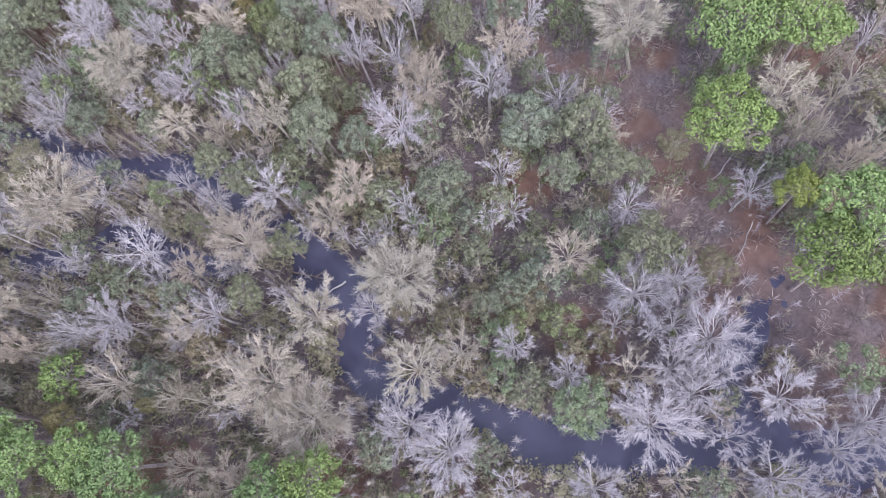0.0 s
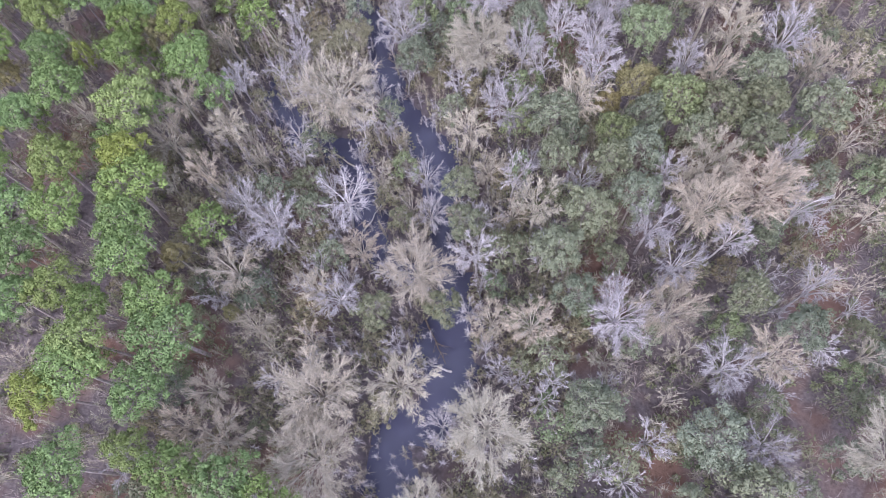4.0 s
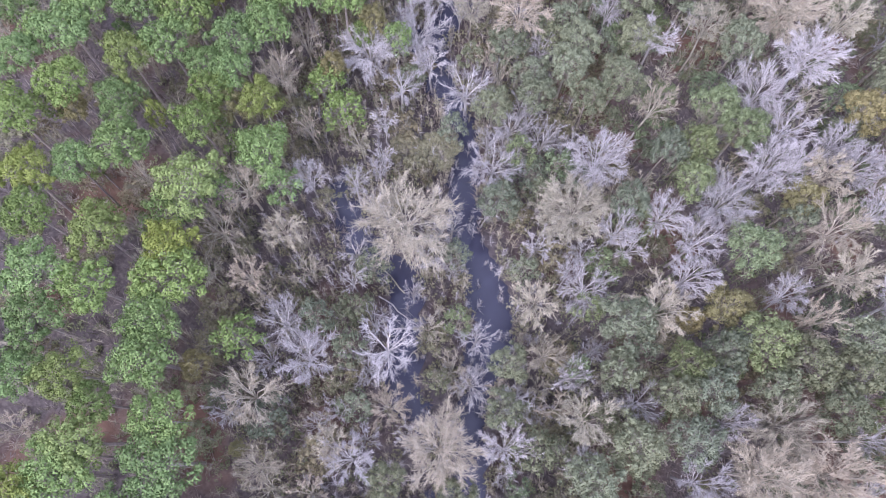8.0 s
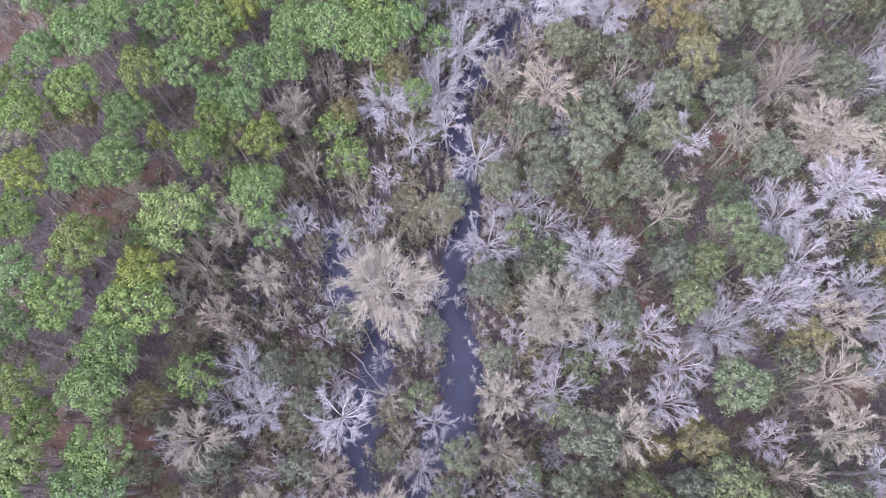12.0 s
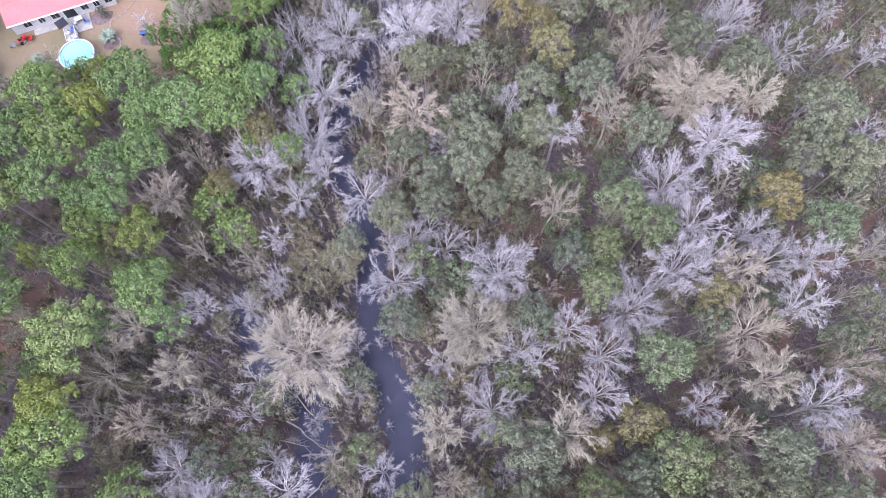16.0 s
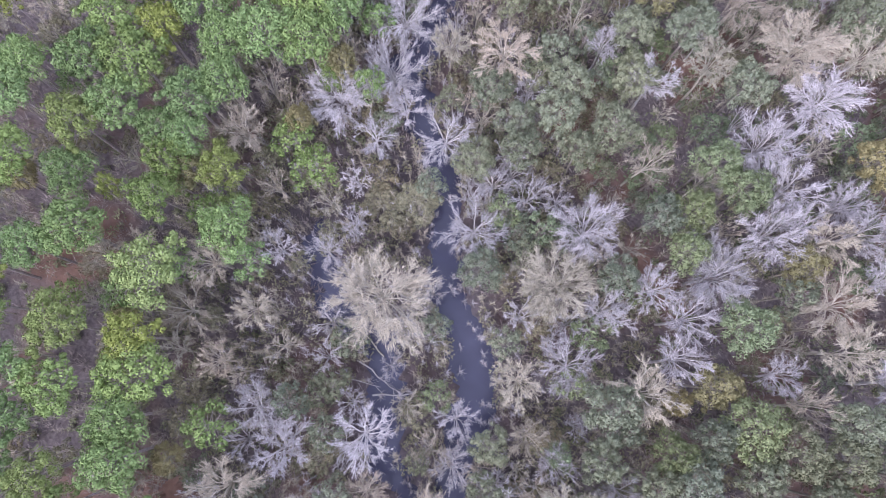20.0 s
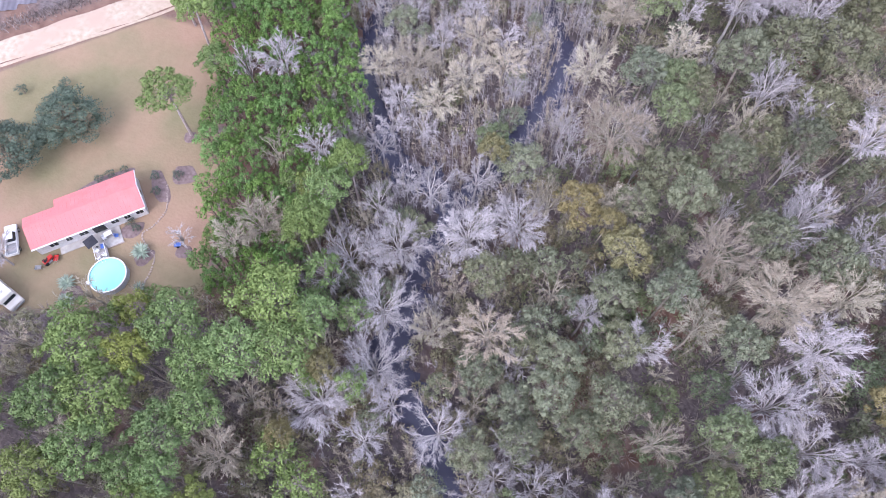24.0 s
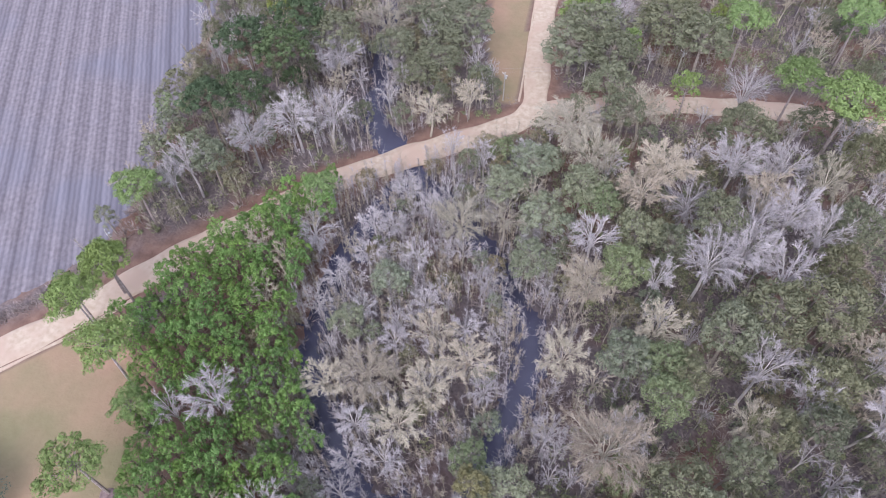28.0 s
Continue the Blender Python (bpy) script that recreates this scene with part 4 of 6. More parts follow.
grey(20.5, 141.5, 3.6, 16)
grey(13.0, 142.7, 3.2, 15)
grey(-42.8, 142.8, 2.7, 8)
grey(6.6, 145.3, 4.1, 16)
grey(-49.2, 147.3, 2.7, 8)
grey(-33.2, 147.3, 2.7, 8)
grey(-56.4, 147.9, 2.7, 8)
grey(-39.4, 150.3, 2.7, 8)
grey(-54.2, 152.5, 2.7, 8)
grey(-31.7, 156.0, 2.7, 8)
grey(-50.8, 156.5, 2.7, 8)
grey(-42.9, 158.1, 2.7, 8)
grey(-60.0, 159.3, 4.2, 9)
grey(-7.2, 159.2, 3, 12)
grey(-36.2, 160.6, 2.7, 8)
grey(0.1, 161.6, 4.6, 16)
grey(11.0, 161.8, 4.1, 16)
grey(-47.8, 162.9, 2.7, 8)
grey(-86.4, 164.0, 2.9, 12)
grey(-51.5, 163.8, 2.7, 8)
grey(-16.7, 163.5, 4, 13)
grey(5.5, 164.6, 4.6, 16)
grey(-84.7, 166.9, 3.9, 13)
grey(-43.4, 168.4, 2.7, 8)
grey(6.7, 170.2, 4.6, 16)
grey(17.1, 170.1, 4.3, 16)
grey(-48.0, 171.4, 2.7, 8)
grey(-40.5, 172.9, 2.7, 8)
grey(12.5, 172.5, 4.4, 16)
grey(-76.9, 175.3, 4.5, 13)
grey(-2.4, 174.4, 4.6, 13)
grey(-70.6, 180.8, 4.6, 13)
grey(4.8, 181.7, 4.6, 16)
grey(12.6, 182.0, 4.2, 16)
grey(-65.2, 183.4, 4.6, 13)
grey(-29.3, 183.1, 2.7, 8)
grey(-67.8, 199.0, 4.6, 13)
grey(6.6, 200.0, 4.6, 16)
grey(-73.7, 203.2, 4.6, 13)
grey(-15.2, 220.0, 4.6, 13)
yellow(-23.8, 27.6, 1, 13)
yellow(-34.0, 33.7, 1.9, 13)
yellow(-46.6, 45.2, 1.8, 13)
yellow(-67.1, 54.7, 2.3, 13)
yellow(-48.5, 64.6, 2.7, 14)
yellow(17.9, 66.4, 1.9, 13)
yellow(20.7, 69.5, 3.1, 14)
yellow(-39.8, 76.8, 2, 13)
yellow(-38.6, 87.0, 2.3, 13)
yellow(25.5, 88.1, 2.9, 14)
yellow(28.4, 105.0, 3.4, 14)
yellow(-6.3, 114.4, 3.5, 14)
yellow(-10.2, 118.0, 2.3, 13)
yellow(-14.6, 118.9, 3.5, 14)
yellow(-28.7, 124.5, 2.3, 13)
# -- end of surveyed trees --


def fill_woods():
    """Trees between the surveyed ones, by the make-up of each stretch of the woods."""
    rng, gen = random.Random(21), np.random.RandomState(21)
    xs, ys = gen.uniform(-130, 95, 30000), gen.uniform(-45, 262, 30000)
    ok = inside(SEEN, xs, ys) & ~inside(LAWN, xs, ys) & ~inside(FIELD_EDGE, xs, ys) & ~inside(GRASS_STRIP, xs, ys) & (nearest(ROADS, xs, ys) > 5.5)
    xs, ys = xs[ok], ys[ok]
    wets = nearest(CREEK, xs, ys, True)
    opens, strips = inside(CLEARING, xs, ys), inside(PINE_STRIP, xs, ys)
    norths = inside([(-60, 118), (-22, 114), (-20, 165), (-45, 182), (-62, 172)], xs, ys)
    have = np.array(PLACED)
    for x, y, wet, open_, strip, north in zip(xs.tolist(), ys.tolist(), wets.tolist(), opens, strips, norths):
        if wet < 1.0 or (open_ and rng.random() < 0.94):
            continue
        r = rng.uniform(1.6, 3.1)
        west = x < -28 - 0.15 * max(0, y - 60) - 0.1 * max(0, 60 - y) and y < 95
        close = 0.36 if west else 0.39
        if ((have[:, 0] - x) ** 2 + (have[:, 1] - y) ** 2 < (close * (r + have[:, 2])) ** 2).any():
            continue
        if west:
            kind = rng.choice(["pine", "pine", "tan", "tan", "olive"])
        elif strip:
            kind = rng.choice(["pine", "pine", "pine", "tan", "olive"])
        elif wet < 14:
            kind = rng.choice(["grey", "grey", "tan", "green", "olive"])
        elif y > 200:
            kind = rng.choice(["tan", "green", "grey", "pine"])
        elif x > -5 and y > 120:
            kind = rng.choice(["green", "grey", "grey", "tan", "tan", "olive"])
        else:
            kind = rng.choice(["green", "green", "grey", "tan", "tan", "olive"])
        if kind == "green" and (y > 185 or (x > -5 and y > 120)):
            kind = "deep"
        if north:
            kind = rng.choice(["grey", "grey", "grey", "tan", "tan", "olive", "green"])
            r *= 0.72
        if COUNT.count(kind) >= {"pine": 110, "green": 290, "tan": 390, "olive": 290, "deep": 160, "grey": 400}.get(kind, 170):
            continue
        COUNT.append(kind)
        h = rng.uniform(5, 8) if north or kind == "olive" else rng.uniform(7, 11) + (3 if kind == "pine" else 0)
        ob = tree(kind, x, y, r, h, models=SMALL)
        have = np.array(PLACED)
        ob.name = "small_" + ob.name
        tagged(ob, "small " + ob["label"])


GRASS_STRIP = [(-37.3, 201.6), (-32.5, 201.6), (-34.7, 259.0), (-47.5, 259.3), (-43.0, 217.7)]
COUNT = []
SEEN = [(-56, -8), (-20, 0), (0, -12), (40, -48), (64, -32), (108, 4), (108, 22), (92, 80), (66, 106), (58, 120), (48, 150), (54, 200), (58, 266), (-120, 266), (-110, 200), (-100, 150), (-70, 170), (-60, 92), (-110, 74), (-106, 64)]
PINE_STRIP = [(-84, 137), (-77.5, 131), (-71, 115), (-64, 103), (-60, 92), (-48, 92), (-50, 125), (-60, 145), (-60, 174), (-70, 168)]
fill_woods()


def young_pines():
    """Close-set young pines in the strip between the lawn and the swamp."""
    rng = random.Random(33)
    made = 0
    for _ in range(4000):
        x, y = rng.uniform(-86, -46), rng.uniform(90, 176)
        r = rng.uniform(1.3, 2.3)
        if not inside(PINE_STRIP, [x], [y])[0] or inside(LAWN, [x], [y])[0] or nearest(ROADS, [x], [y])[0] < 4:
            continue
        if any((x - a) ** 2 + (y - b) ** 2 < (0.5 * (r + c)) ** 2 for a, b, c in PLACED if c < 2.6) or any((x - a) ** 2 + (y - b) ** 2 < (0.6 * c) ** 2 for a, b, c in PLACED):
            continue
        tree("young", x, y, r, rng.uniform(7.5, 11.5), models=SMALL)
        made += 1
        if made >= 200:
            break


young_pines()


def wooded(x, y, gap):
    """Whether the woods stand at a place: in the seen stretch, off lawn, field, road and open water."""
    x, y = np.asarray(x), np.asarray(y)
    ok = inside(SEEN, x, y) & ~inside(LAWN, x, y) & ~inside(FIELD_EDGE, x, y) & ~inside(GRASS_STRIP, x, y)
    return ok & (nearest(ROADS, x, y) > 3.6) & (nearest(CREEK, x, y, True) > gap)


def thicket(name, mat, seed, count, label, tall, leafy=False, where=None, gap=0.6, tries=3):
    """Brush and saplings too many to count, as one mesh."""
    gen = np.random.RandomState(seed)
    rng = random.Random(seed)
    x, y = gen.uniform(-112, 100, count * tries), gen.uniform(-45, 262, count * tries)
    keep = wooded(x, y, gap)
    keep &= ~inside(CLEARING, x, y) | (gen.rand(len(x)) < (0.9 if tall[1] < 3 and not leafy else 0.2))
    if where:
        keep &= where(x, y)
    x, y = x[keep][:count], y[keep][:count]
    z = height(x, y)
    m = Mesh()
    for px, py, pz in zip(x, y, z):
        h = rng.uniform(*tall)
        wide = 0.3 + 0.22 * h
        lean = (rng.uniform(-0.5, 0.5), rng.uniform(-0.5, 0.5))
        for k in range(40 if h > 2.5 or leafy else 24):
            w, o = rng.uniform(0, 6.283), wide * math.sqrt(rng.random())
            f = rng.uniform(0.25, 1.0) if h > 2 else rng.uniform(0.0, 0.9)
            p = Vector((px + math.cos(w) * o, py + math.sin(w) * o, pz + h * f * (1 - 0.3 * o / wide)))
            if leafy:
                d = Vector((rng.uniform(-1, 1), rng.uniform(-1, 1), rng.uniform(-0.5, 0.5))).normalized()
                m.blade(p, p + d * rng.uniform(0.22, 0.46), rng.uniform(0.2, 0.36))
            else:
                d = Vector((math.cos(w) * 0.6, math.sin(w) * 0.6, rng.uniform(0.1, 1.3))).normalized()
                if h > 2.5:
                    # side twigs of a young stem, longest low on it
                    p = Vector((px + lean[0] * f, py + lean[1] * f, pz + h * f))
                    m.blade(p, p + d * (wide * rng.uniform(0.45, 1.0) * (1.25 - 0.6 * f)), rng.uniform(0.05, 0.085))
                    continue
                m.blade(p, p + d * rng.uniform(0.6, 1.4), rng.uniform(0.08, 0.15))
        if h > 2.5:
            m.spike((px, py, pz - 0.2), (px + lean[0], py + lean[1], pz + h), 0.045)
    tagged(new(name, m.made(name, mat)), label, "underbrush", kind="stuff")


def damp(x, y):
    return nearest(CREEK, x, y, True) < 15


def shallow(x, y):
    return nearest(CREEK, x, y, True) < 0.6


def dry(x, y):
    return nearest(CREEK, x, y, True) > 7


def swamp_north(x, y):
    return inside([(-60, 122), (-20, 112), (-18, 165), (-45, 186), (-62, 174)], x, y)


thicket("brown_underbrush", BRUSH, 5, 8200, "brown leafless underbrush and briars", (0.8, 2.6), gap=0.8)
thicket("green_underbrush", BRUSH_GREEN, 6, 2600, "low green and olive underbrush", (0.6, 2.0), True, dry)
thicket("grey_saplings", TWIG_GREY, 7, 2200, "thin grey leafless saplings along the creek", (2.5, 6.5), where=damp, gap=0.1, tries=9)
thicket("buff_saplings", TWIG_TAN, 8, 5200, "thin buff leafless saplings under the trees", (2.5, 7.5))
thicket("swamp_saplings", TWIG_GREY, 9, 1000, "dense grey swamp saplings by the road", (4.0, 8.5), where=swamp_north, gap=0.1, tries=20)
thicket("swamp_brush", TWIG_TAN, 14, 800, "buff budding saplings in the swamp by the road", (3.0, 7.0), where=swamp_north, gap=0.3, tries=20)
thicket("creek_saplings", TWIG_GREY, 12, 260, "thin grey saplings standing in the shallow creek", (2.6, 6.5), where=shallow, gap=-0.7, tries=120)
thicket("green_saplings", LEAF_GREY, 11, 2300, "young evergreen saplings under the trees", (2.5, 7.0), True, dry)


def creek_banks(x, y):
    return (nearest(CREEK, x, y, True) < 22) & (x > -58) & (x < 20) & (y < 112)


thicket("bank_brush", LEAF_OLIVE, 18, 1300, "olive-brown leafy shrubs on the creek's banks", (1.6, 4.2), True, creek_banks, 1.0, 14)
thicket("bank_saplings", TWIG_TAN, 19, 1500, "close-set buff saplings on the creek's banks", (2.8, 6.5), where=creek_banks, gap=0.8, tries=14)


def east_woods(x, y):
    return (x > -12) & (y > 105) & (y < 185)


thicket("evergreen_underbrush", LEAF_DEEP, 15, 1200, "low dark evergreen underbrush under the trees", (0.8, 2.4), True, east_woods, tries=14)


def ditch_grass():
    """A strip of dead brown grass and briars between field and road."""
    rng = random.Random(17)
    m = Mesh()
    for x, y in along([(-160, 84), (-128, 115.5), (-110, 133.4), (-103, 141), (-98.5, 147), (-95.6, 152)], 0.22):
        for _ in range(9):
            px, py = x + rng.gauss(0, 0.75), y + rng.gauss(0, 0.75)
            w = rng.uniform(0, 6.283)
            m.blade(Vector((px, py, 0.0)), Vector((px + math.cos(w) * 0.4, py + math.sin(w) * 0.4, rng.uniform(0.3, 1.0))), rng.uniform(0.12, 0.25))
    tagged(new("ditch_grass", m.made("ditch_grass", BRUSH)), "strip of dead brown grass along the field's edge", "grass", kind="stuff")


ditch_grass()


def fallen_trunk(x, y, size, turn, r, mat, label, tilt=3.0):
    """A trunk lying on mud or water, with its root plate and broken limbs."""
    rng = random.Random(int(x * 31 + y * 17))
    o = new("fallen_trunk")
    o.matrix_world = pose(x, y, -0.12, 0, -tilt, turn)
    tagged(o, label, "fallen trunk", "fallen trunks in the swamp")
    m = Mesh()
    n = 6
    m.pipe([Vector((size * k / n, rng.uniform(-0.2, 0.2), 0.1 + rng.uniform(-0.03, 0.05))) for k in range(n + 1)], [r * (1 - 0.12 * k) for k in range(n + 1)])
    t = new("trunk", m.made("trunk", mat))
    t.parent = o
    for k in range(5):
        m = Mesh()
        f = rng.uniform(0.45, 1.0)
        a = Vector((size * f, 0, 0.12))
        b = a + Vector((rng.uniform(0.6, 1.6), rng.uniform(-1.3, 1.3), rng.uniform(0.0, 0.6)))
        m.tube(a, b, r * 0.35, r * 0.12, 4)
        for _ in range(4):
            p = a.lerp(b, rng.uniform(0.3, 1))
            m.spike(p, p + Vector((rng.uniform(0.1, 0.9), rng.uniform(-0.8, 0.8), rng.uniform(0, 0.4))), r * 0.12)
        b_ = new("limb", m.made("limb", mat))
        b_.parent = o


for x, y, size, turn, r, mat, label in (
    (3.6, 27.6, 4.2, 172, 0.16, BARK_GREY, "bleached white trunk fallen across the creek"),
    (-1.6, 34.0, 7.0, -52, 0.15, BARK_DARK, "dark trunk fallen across the creek"),
    (-16.0, 49.5, 8.0, 30, 0.13, BARK_GREY, "grey trunk lying in the swamp"),
    (-20.0, 53.0, 7.0, -12, 0.12, BARK_GREY, "grey trunk lying in the swamp"),
    (-17.0, 55.0, 6.5, 160, 0.12, BARK_TAN, "buff trunk lying in the swamp"),
    (-13.0, 45.0, 6.0, 70, 0.12, BARK_GREY, "grey trunk lying in the swamp"),
    (-22.0, 50.0, 6.5, 8, 0.11, BARK_GREY, "grey trunk lying in the swamp"),
    (13.0, 21.5, 6.0, -40, 0.12, BARK_TAN, "buff trunk fallen among brush"),
    (22.0, 8.0, 7.0, -60, 0.12, BARK_GREY, "grey trunk fallen among brush"),
    (9.0, 17.0, 5.0, 20, 0.13, BARK_GREY, "bleached trunk fallen among brush"),
    (47.0, 4.0, 8.0, 10, 0.11, BARK_GREY, "grey branchy trunk lying in the clearing"),
    (50.5, -3.0, 7.0, 200, 0.11, BARK_GREY, "grey branchy trunk lying in the clearing"),
    (18.0, 38.0, 7.0, -20, 0.12, BARK_GREY, "grey trunk fallen among trees"),
    (-4.0, 41.0, 5.0, 100, 0.12, BARK_DARK, "dark trunk lying in shallow water"),
    (16.0, -9.0, 4.0, 140, 0.12, BARK_TAN, "buff trunk lying at the creek's bank"),
):
    fallen_trunk(x, y, size, turn, r, mat, label)


# the yard: house, pool, vehicles and planting
ROOF_RED = material("faded_red_metal_roof", (0.56, 0.165, 0.16), 0.5, (0.61, 0.195, 0.19), 0.7, third=(0.53, 0.175, 0.175), scale2=0.3)
SIDING = material("white_siding", (0.48, 0.48, 0.50), 0.6, (0.58, 0.58, 0.60), 3.0)
WHITE = material("white_paint", (0.70, 0.70, 0.71), 0.4, (0.78, 0.78, 0.79), 2.0)
GLASS_DARK = material("dark_window_glass", (0.02, 0.025, 0.03), 0.08, (0.03, 0.035, 0.04), 2.0, spec=0.6)
CONCRETE = material("weathered_concrete", (0.34, 0.32, 0.30), 0.9, (0.46, 0.44, 0.42), 2.0, bump=0.2, third=(0.30, 0.28, 0.27), scale2=0.5)
DECK = material("grey_deck_boards", (0.27, 0.25, 0.24), 0.85, (0.38, 0.36, 0.35), 4.0, 0.15)
POOL_WATER = water_material("turquoise_pool_water", (0.28, 0.66, 0.62), 3.0, 0.08)
POOL_WALL = material("grey_pool_wall", (0.36, 0.38, 0.42), 0.45, (0.46, 0.48, 0.52), 3.0)
RUBBER = material("black_rubber", (0.02, 0.02, 0.022), 0.8)
DARK_CLOTH = material("dark_canvas", (0.025, 0.025, 0.032), 0.9, (0.04, 0.04, 0.05), 6.0)
RED = material("red_plastic", (0.45, 0.04, 0.035), 0.4)
BLUE = material("blue_plastic", (0.08, 0.14, 0.38), 0.4)
PALM = material("grey_green_palm_fronds", (0.15, 0.19, 0.14), 0.6, (0.25, 0.30, 0.23), 2.0, 0.3)
MULCH = material("purple_brown_mulch", (0.14, 0.10, 0.10), 0.95, (0.22, 0.165, 0.16), 2.0, bump=0.4)
POLE_WOOD = material("grey_pole_wood", (0.30, 0.28, 0.26), 0.85, (0.42, 0.40, 0.37), 5.0)
STEEL = material("galvanised_steel", (0.45, 0.46, 0.47), 0.4, metal=0.7)
BRICKY = material("brown_stone_edging", (0.25, 0.20, 0.18), 0.9, (0.36, 0.30, 0.27), 4.0, 0.2)
CAMPER = material("cream_camper_shell", (0.62, 0.59, 0.55), 0.45, (0.70, 0.67, 0.63), 1.5)
TRIM_GREY = material("grey_trim", (0.22, 0.22, 0.23), 0.5)


def box(bm, x0, x1, y0, y1, z0, z1, bevel=0.0):
    m = Matrix.Translation(((x0 + x1) / 2, (y0 + y1) / 2, (z0 + z1) / 2)) @ Matrix.Diagonal((x1 - x0, y1 - y0, z1 - z0, 1))
    got = bmesh.ops.create_cube(bm, size=1.0, matrix=m)
    if bevel:
        edges = {e for v in got["verts"] for e in v.link_edges}
        bmesh.ops.bevel(bm, geom=list(edges), offset=bevel, segments=2, affect="EDGES")
    return bm


def boxes(name, mat, parent, *sizes, label="", bevel=0.0):
    bm = bmesh.new()
    for q in sizes:
        box(bm, *q, bevel=bevel)
    return part(name, bm, mat, parent, label)


def rod(bm, a, b, r, sides=8, r2=None):
    a, b = Vector(a), Vector(b)
    m = Matrix.Translation((a + b) / 2) @ (b - a).to_track_quat("Z", "Y").to_matrix().to_4x4()
    bmesh.ops.create_cone(bm, cap_ends=True, segments=sides, radius1=r, radius2=r if r2 is None else r2, depth=(b - a).length, matrix=m)
    return bm


YARD = pose(-87.5, 89.0, 0.0, 0, 0, 44.5)


def spot(x, y, z=0.0, turn=0.0):
    """A pose in the house's own axes: x along its front from the west end, y back from the front wall."""
    return YARD @ pose(x, y, z, 0, 0, turn)


def build_house():
    house = new("house")
    house.matrix_world = YARD
    tagged(house, "long white bungalow with a faded red metal roof", "house")
    L, D, H = 17.0, 7.0, 2.5
    boxes("wall", SIDING, house, (0.3, L - 0.3, 0.3, 0.5, 0, H), label="white front wall")
    boxes("wall", SIDING, house, (5.0, L - 0.3, D - 0.5, D - 0.3, 0, H))
    boxes("wall", SIDING, house, (0.3, 4.8, 5.0, 5.2, 0, H))
    boxes("wall", SIDING, house, (0.3, 0.5, 0.5, 5.0, 0, H))
    boxes("wall", SIDING, house, (4.8, 5.0, 5.0, D - 0.3, 0, H))
    bm = bmesh.new()
    box(bm, L - 0.5, L - 0.3, 0.5, D - 0.5, 0, H)
    peak = [bm.verts.new(p) for p in ((L - 0.31, 0.4, H), (L - 0.31, D - 0.4, H), (L - 0.31, D / 2, H + 1.0), (L - 0.49, 0.4, H), (L - 0.49, D - 0.4, H), (L - 0.49, D / 2, H + 1.0))]
    for f in ((0, 1, 2), (5, 4, 3), (0, 2, 5, 3), (1, 4, 5, 2)):
        bm.faces.new([peak[i] for i in f])
    part("wall", bm, SIDING, house, "white gable end wall")
    # two roof slopes with standing seams; the west end is narrower behind
    for name, edge, back in (("roof", 0.0, False), ("roof", D, True)):
        bm = bmesh.new()
        outline = [(0, 0), (L, 0), (L, D / 2), (0, D / 2)] if not back else [(0, D / 2), (L, D / 2), (L, D), (4.7, D), (4.7, 5.4), (0, 5.4)]
        rise = lambda y: H + 0.02 + 1.05 * (1 - abs(y - D / 2) / (D / 2))
        low = [bm.verts.new((x, y, rise(y))) for x, y in outline]
        high = [bm.verts.new((x, y, rise(y) + 0.07)) for x, y in outline]
        bm.faces.new(high)
        bm.faces.new(low[::-1])
        for i in range(len(low)):
            j = (i + 1) % len(low)
            bm.faces.new((low[i], low[j], high[j], high[i]))
        slope = part(name, bm, ROOF_RED, house, "faded red metal roof slope")
        seams = np.arange(0.6, L, 0.6)
        bm = bmesh.new()
        for sx in seams:
            ya, yb = (0.02, D / 2) if not back else (D / 2, D - 0.02 if sx > 4.7 else 5.38)
            rod(bm, (sx, ya, rise(ya) + 0.08), (sx, yb, rise(yb) + 0.075), 0.012, 4)
        part("seams", bm, ROOF_RED, slope)
    boxes("ridge_cap", ROOF_RED, house, (0, L, D / 2 - 0.12, D / 2 + 0.12, H + 1.1, H + 1.16))
    boxes("fascia", WHITE, house, (0, L, -0.06, -0.005, H - 0.16, H + 0.06), label="white eave board")
    boxes("gutter", WHITE, house, (0, L, -0.17, -0.065, H - 0.1, H + 0.02))
    bm = bmesh.new()
    for a, b in (((L + 0.03, 0, H), (L + 0.03, D / 2, H + 1.05)), ((L + 0.03, D / 2, H + 1.05), (L + 0.03, D, H))):
        rod(bm, a, b, 0.09, 4)
    part("bargeboard", bm, WHITE, house, "white gable trim")
    for wx, ww in ((2.2, 1.3), (4.6, 1.0), (6.6, 1.4), (11.4, 1.2), (13.4, 1.0), (15.2, 1.2)):
        win = boxes("window", WHITE, house, (wx, wx + ww, 0.24, 0.297, 0.95, 2.1))
        boxes("pane", GLASS_DARK, win, (wx + 0.07, wx + ww / 2 - 0.03, 0.215, 0.236, 1.02, 2.03))
        boxes("pane", GLASS_DARK, win, (wx + ww / 2 + 0.03, wx + ww - 0.07, 0.215, 0.236, 1.02, 2.03))
    door = boxes("door", GLASS_DARK, house, (8.6, 10.4, 0.25, 0.297, 0.25, 2.15), label="dark glass patio door")
    boxes("door_frame", WHITE, door, (8.5, 8.59, 0.22, 0.297, 0.25, 2.22), (10.41, 10.5, 0.22, 0.297, 0.25, 2.22))
    wy = boxes("window", WHITE, house, (L - 0.297, L - 0.25, 3.0, 4.2, 0.95, 2.1))
    boxes("pane", GLASS_DARK, wy, (L - 0.246, L - 0.225, 3.08, 4.12, 1.02, 2.03))


build_house()


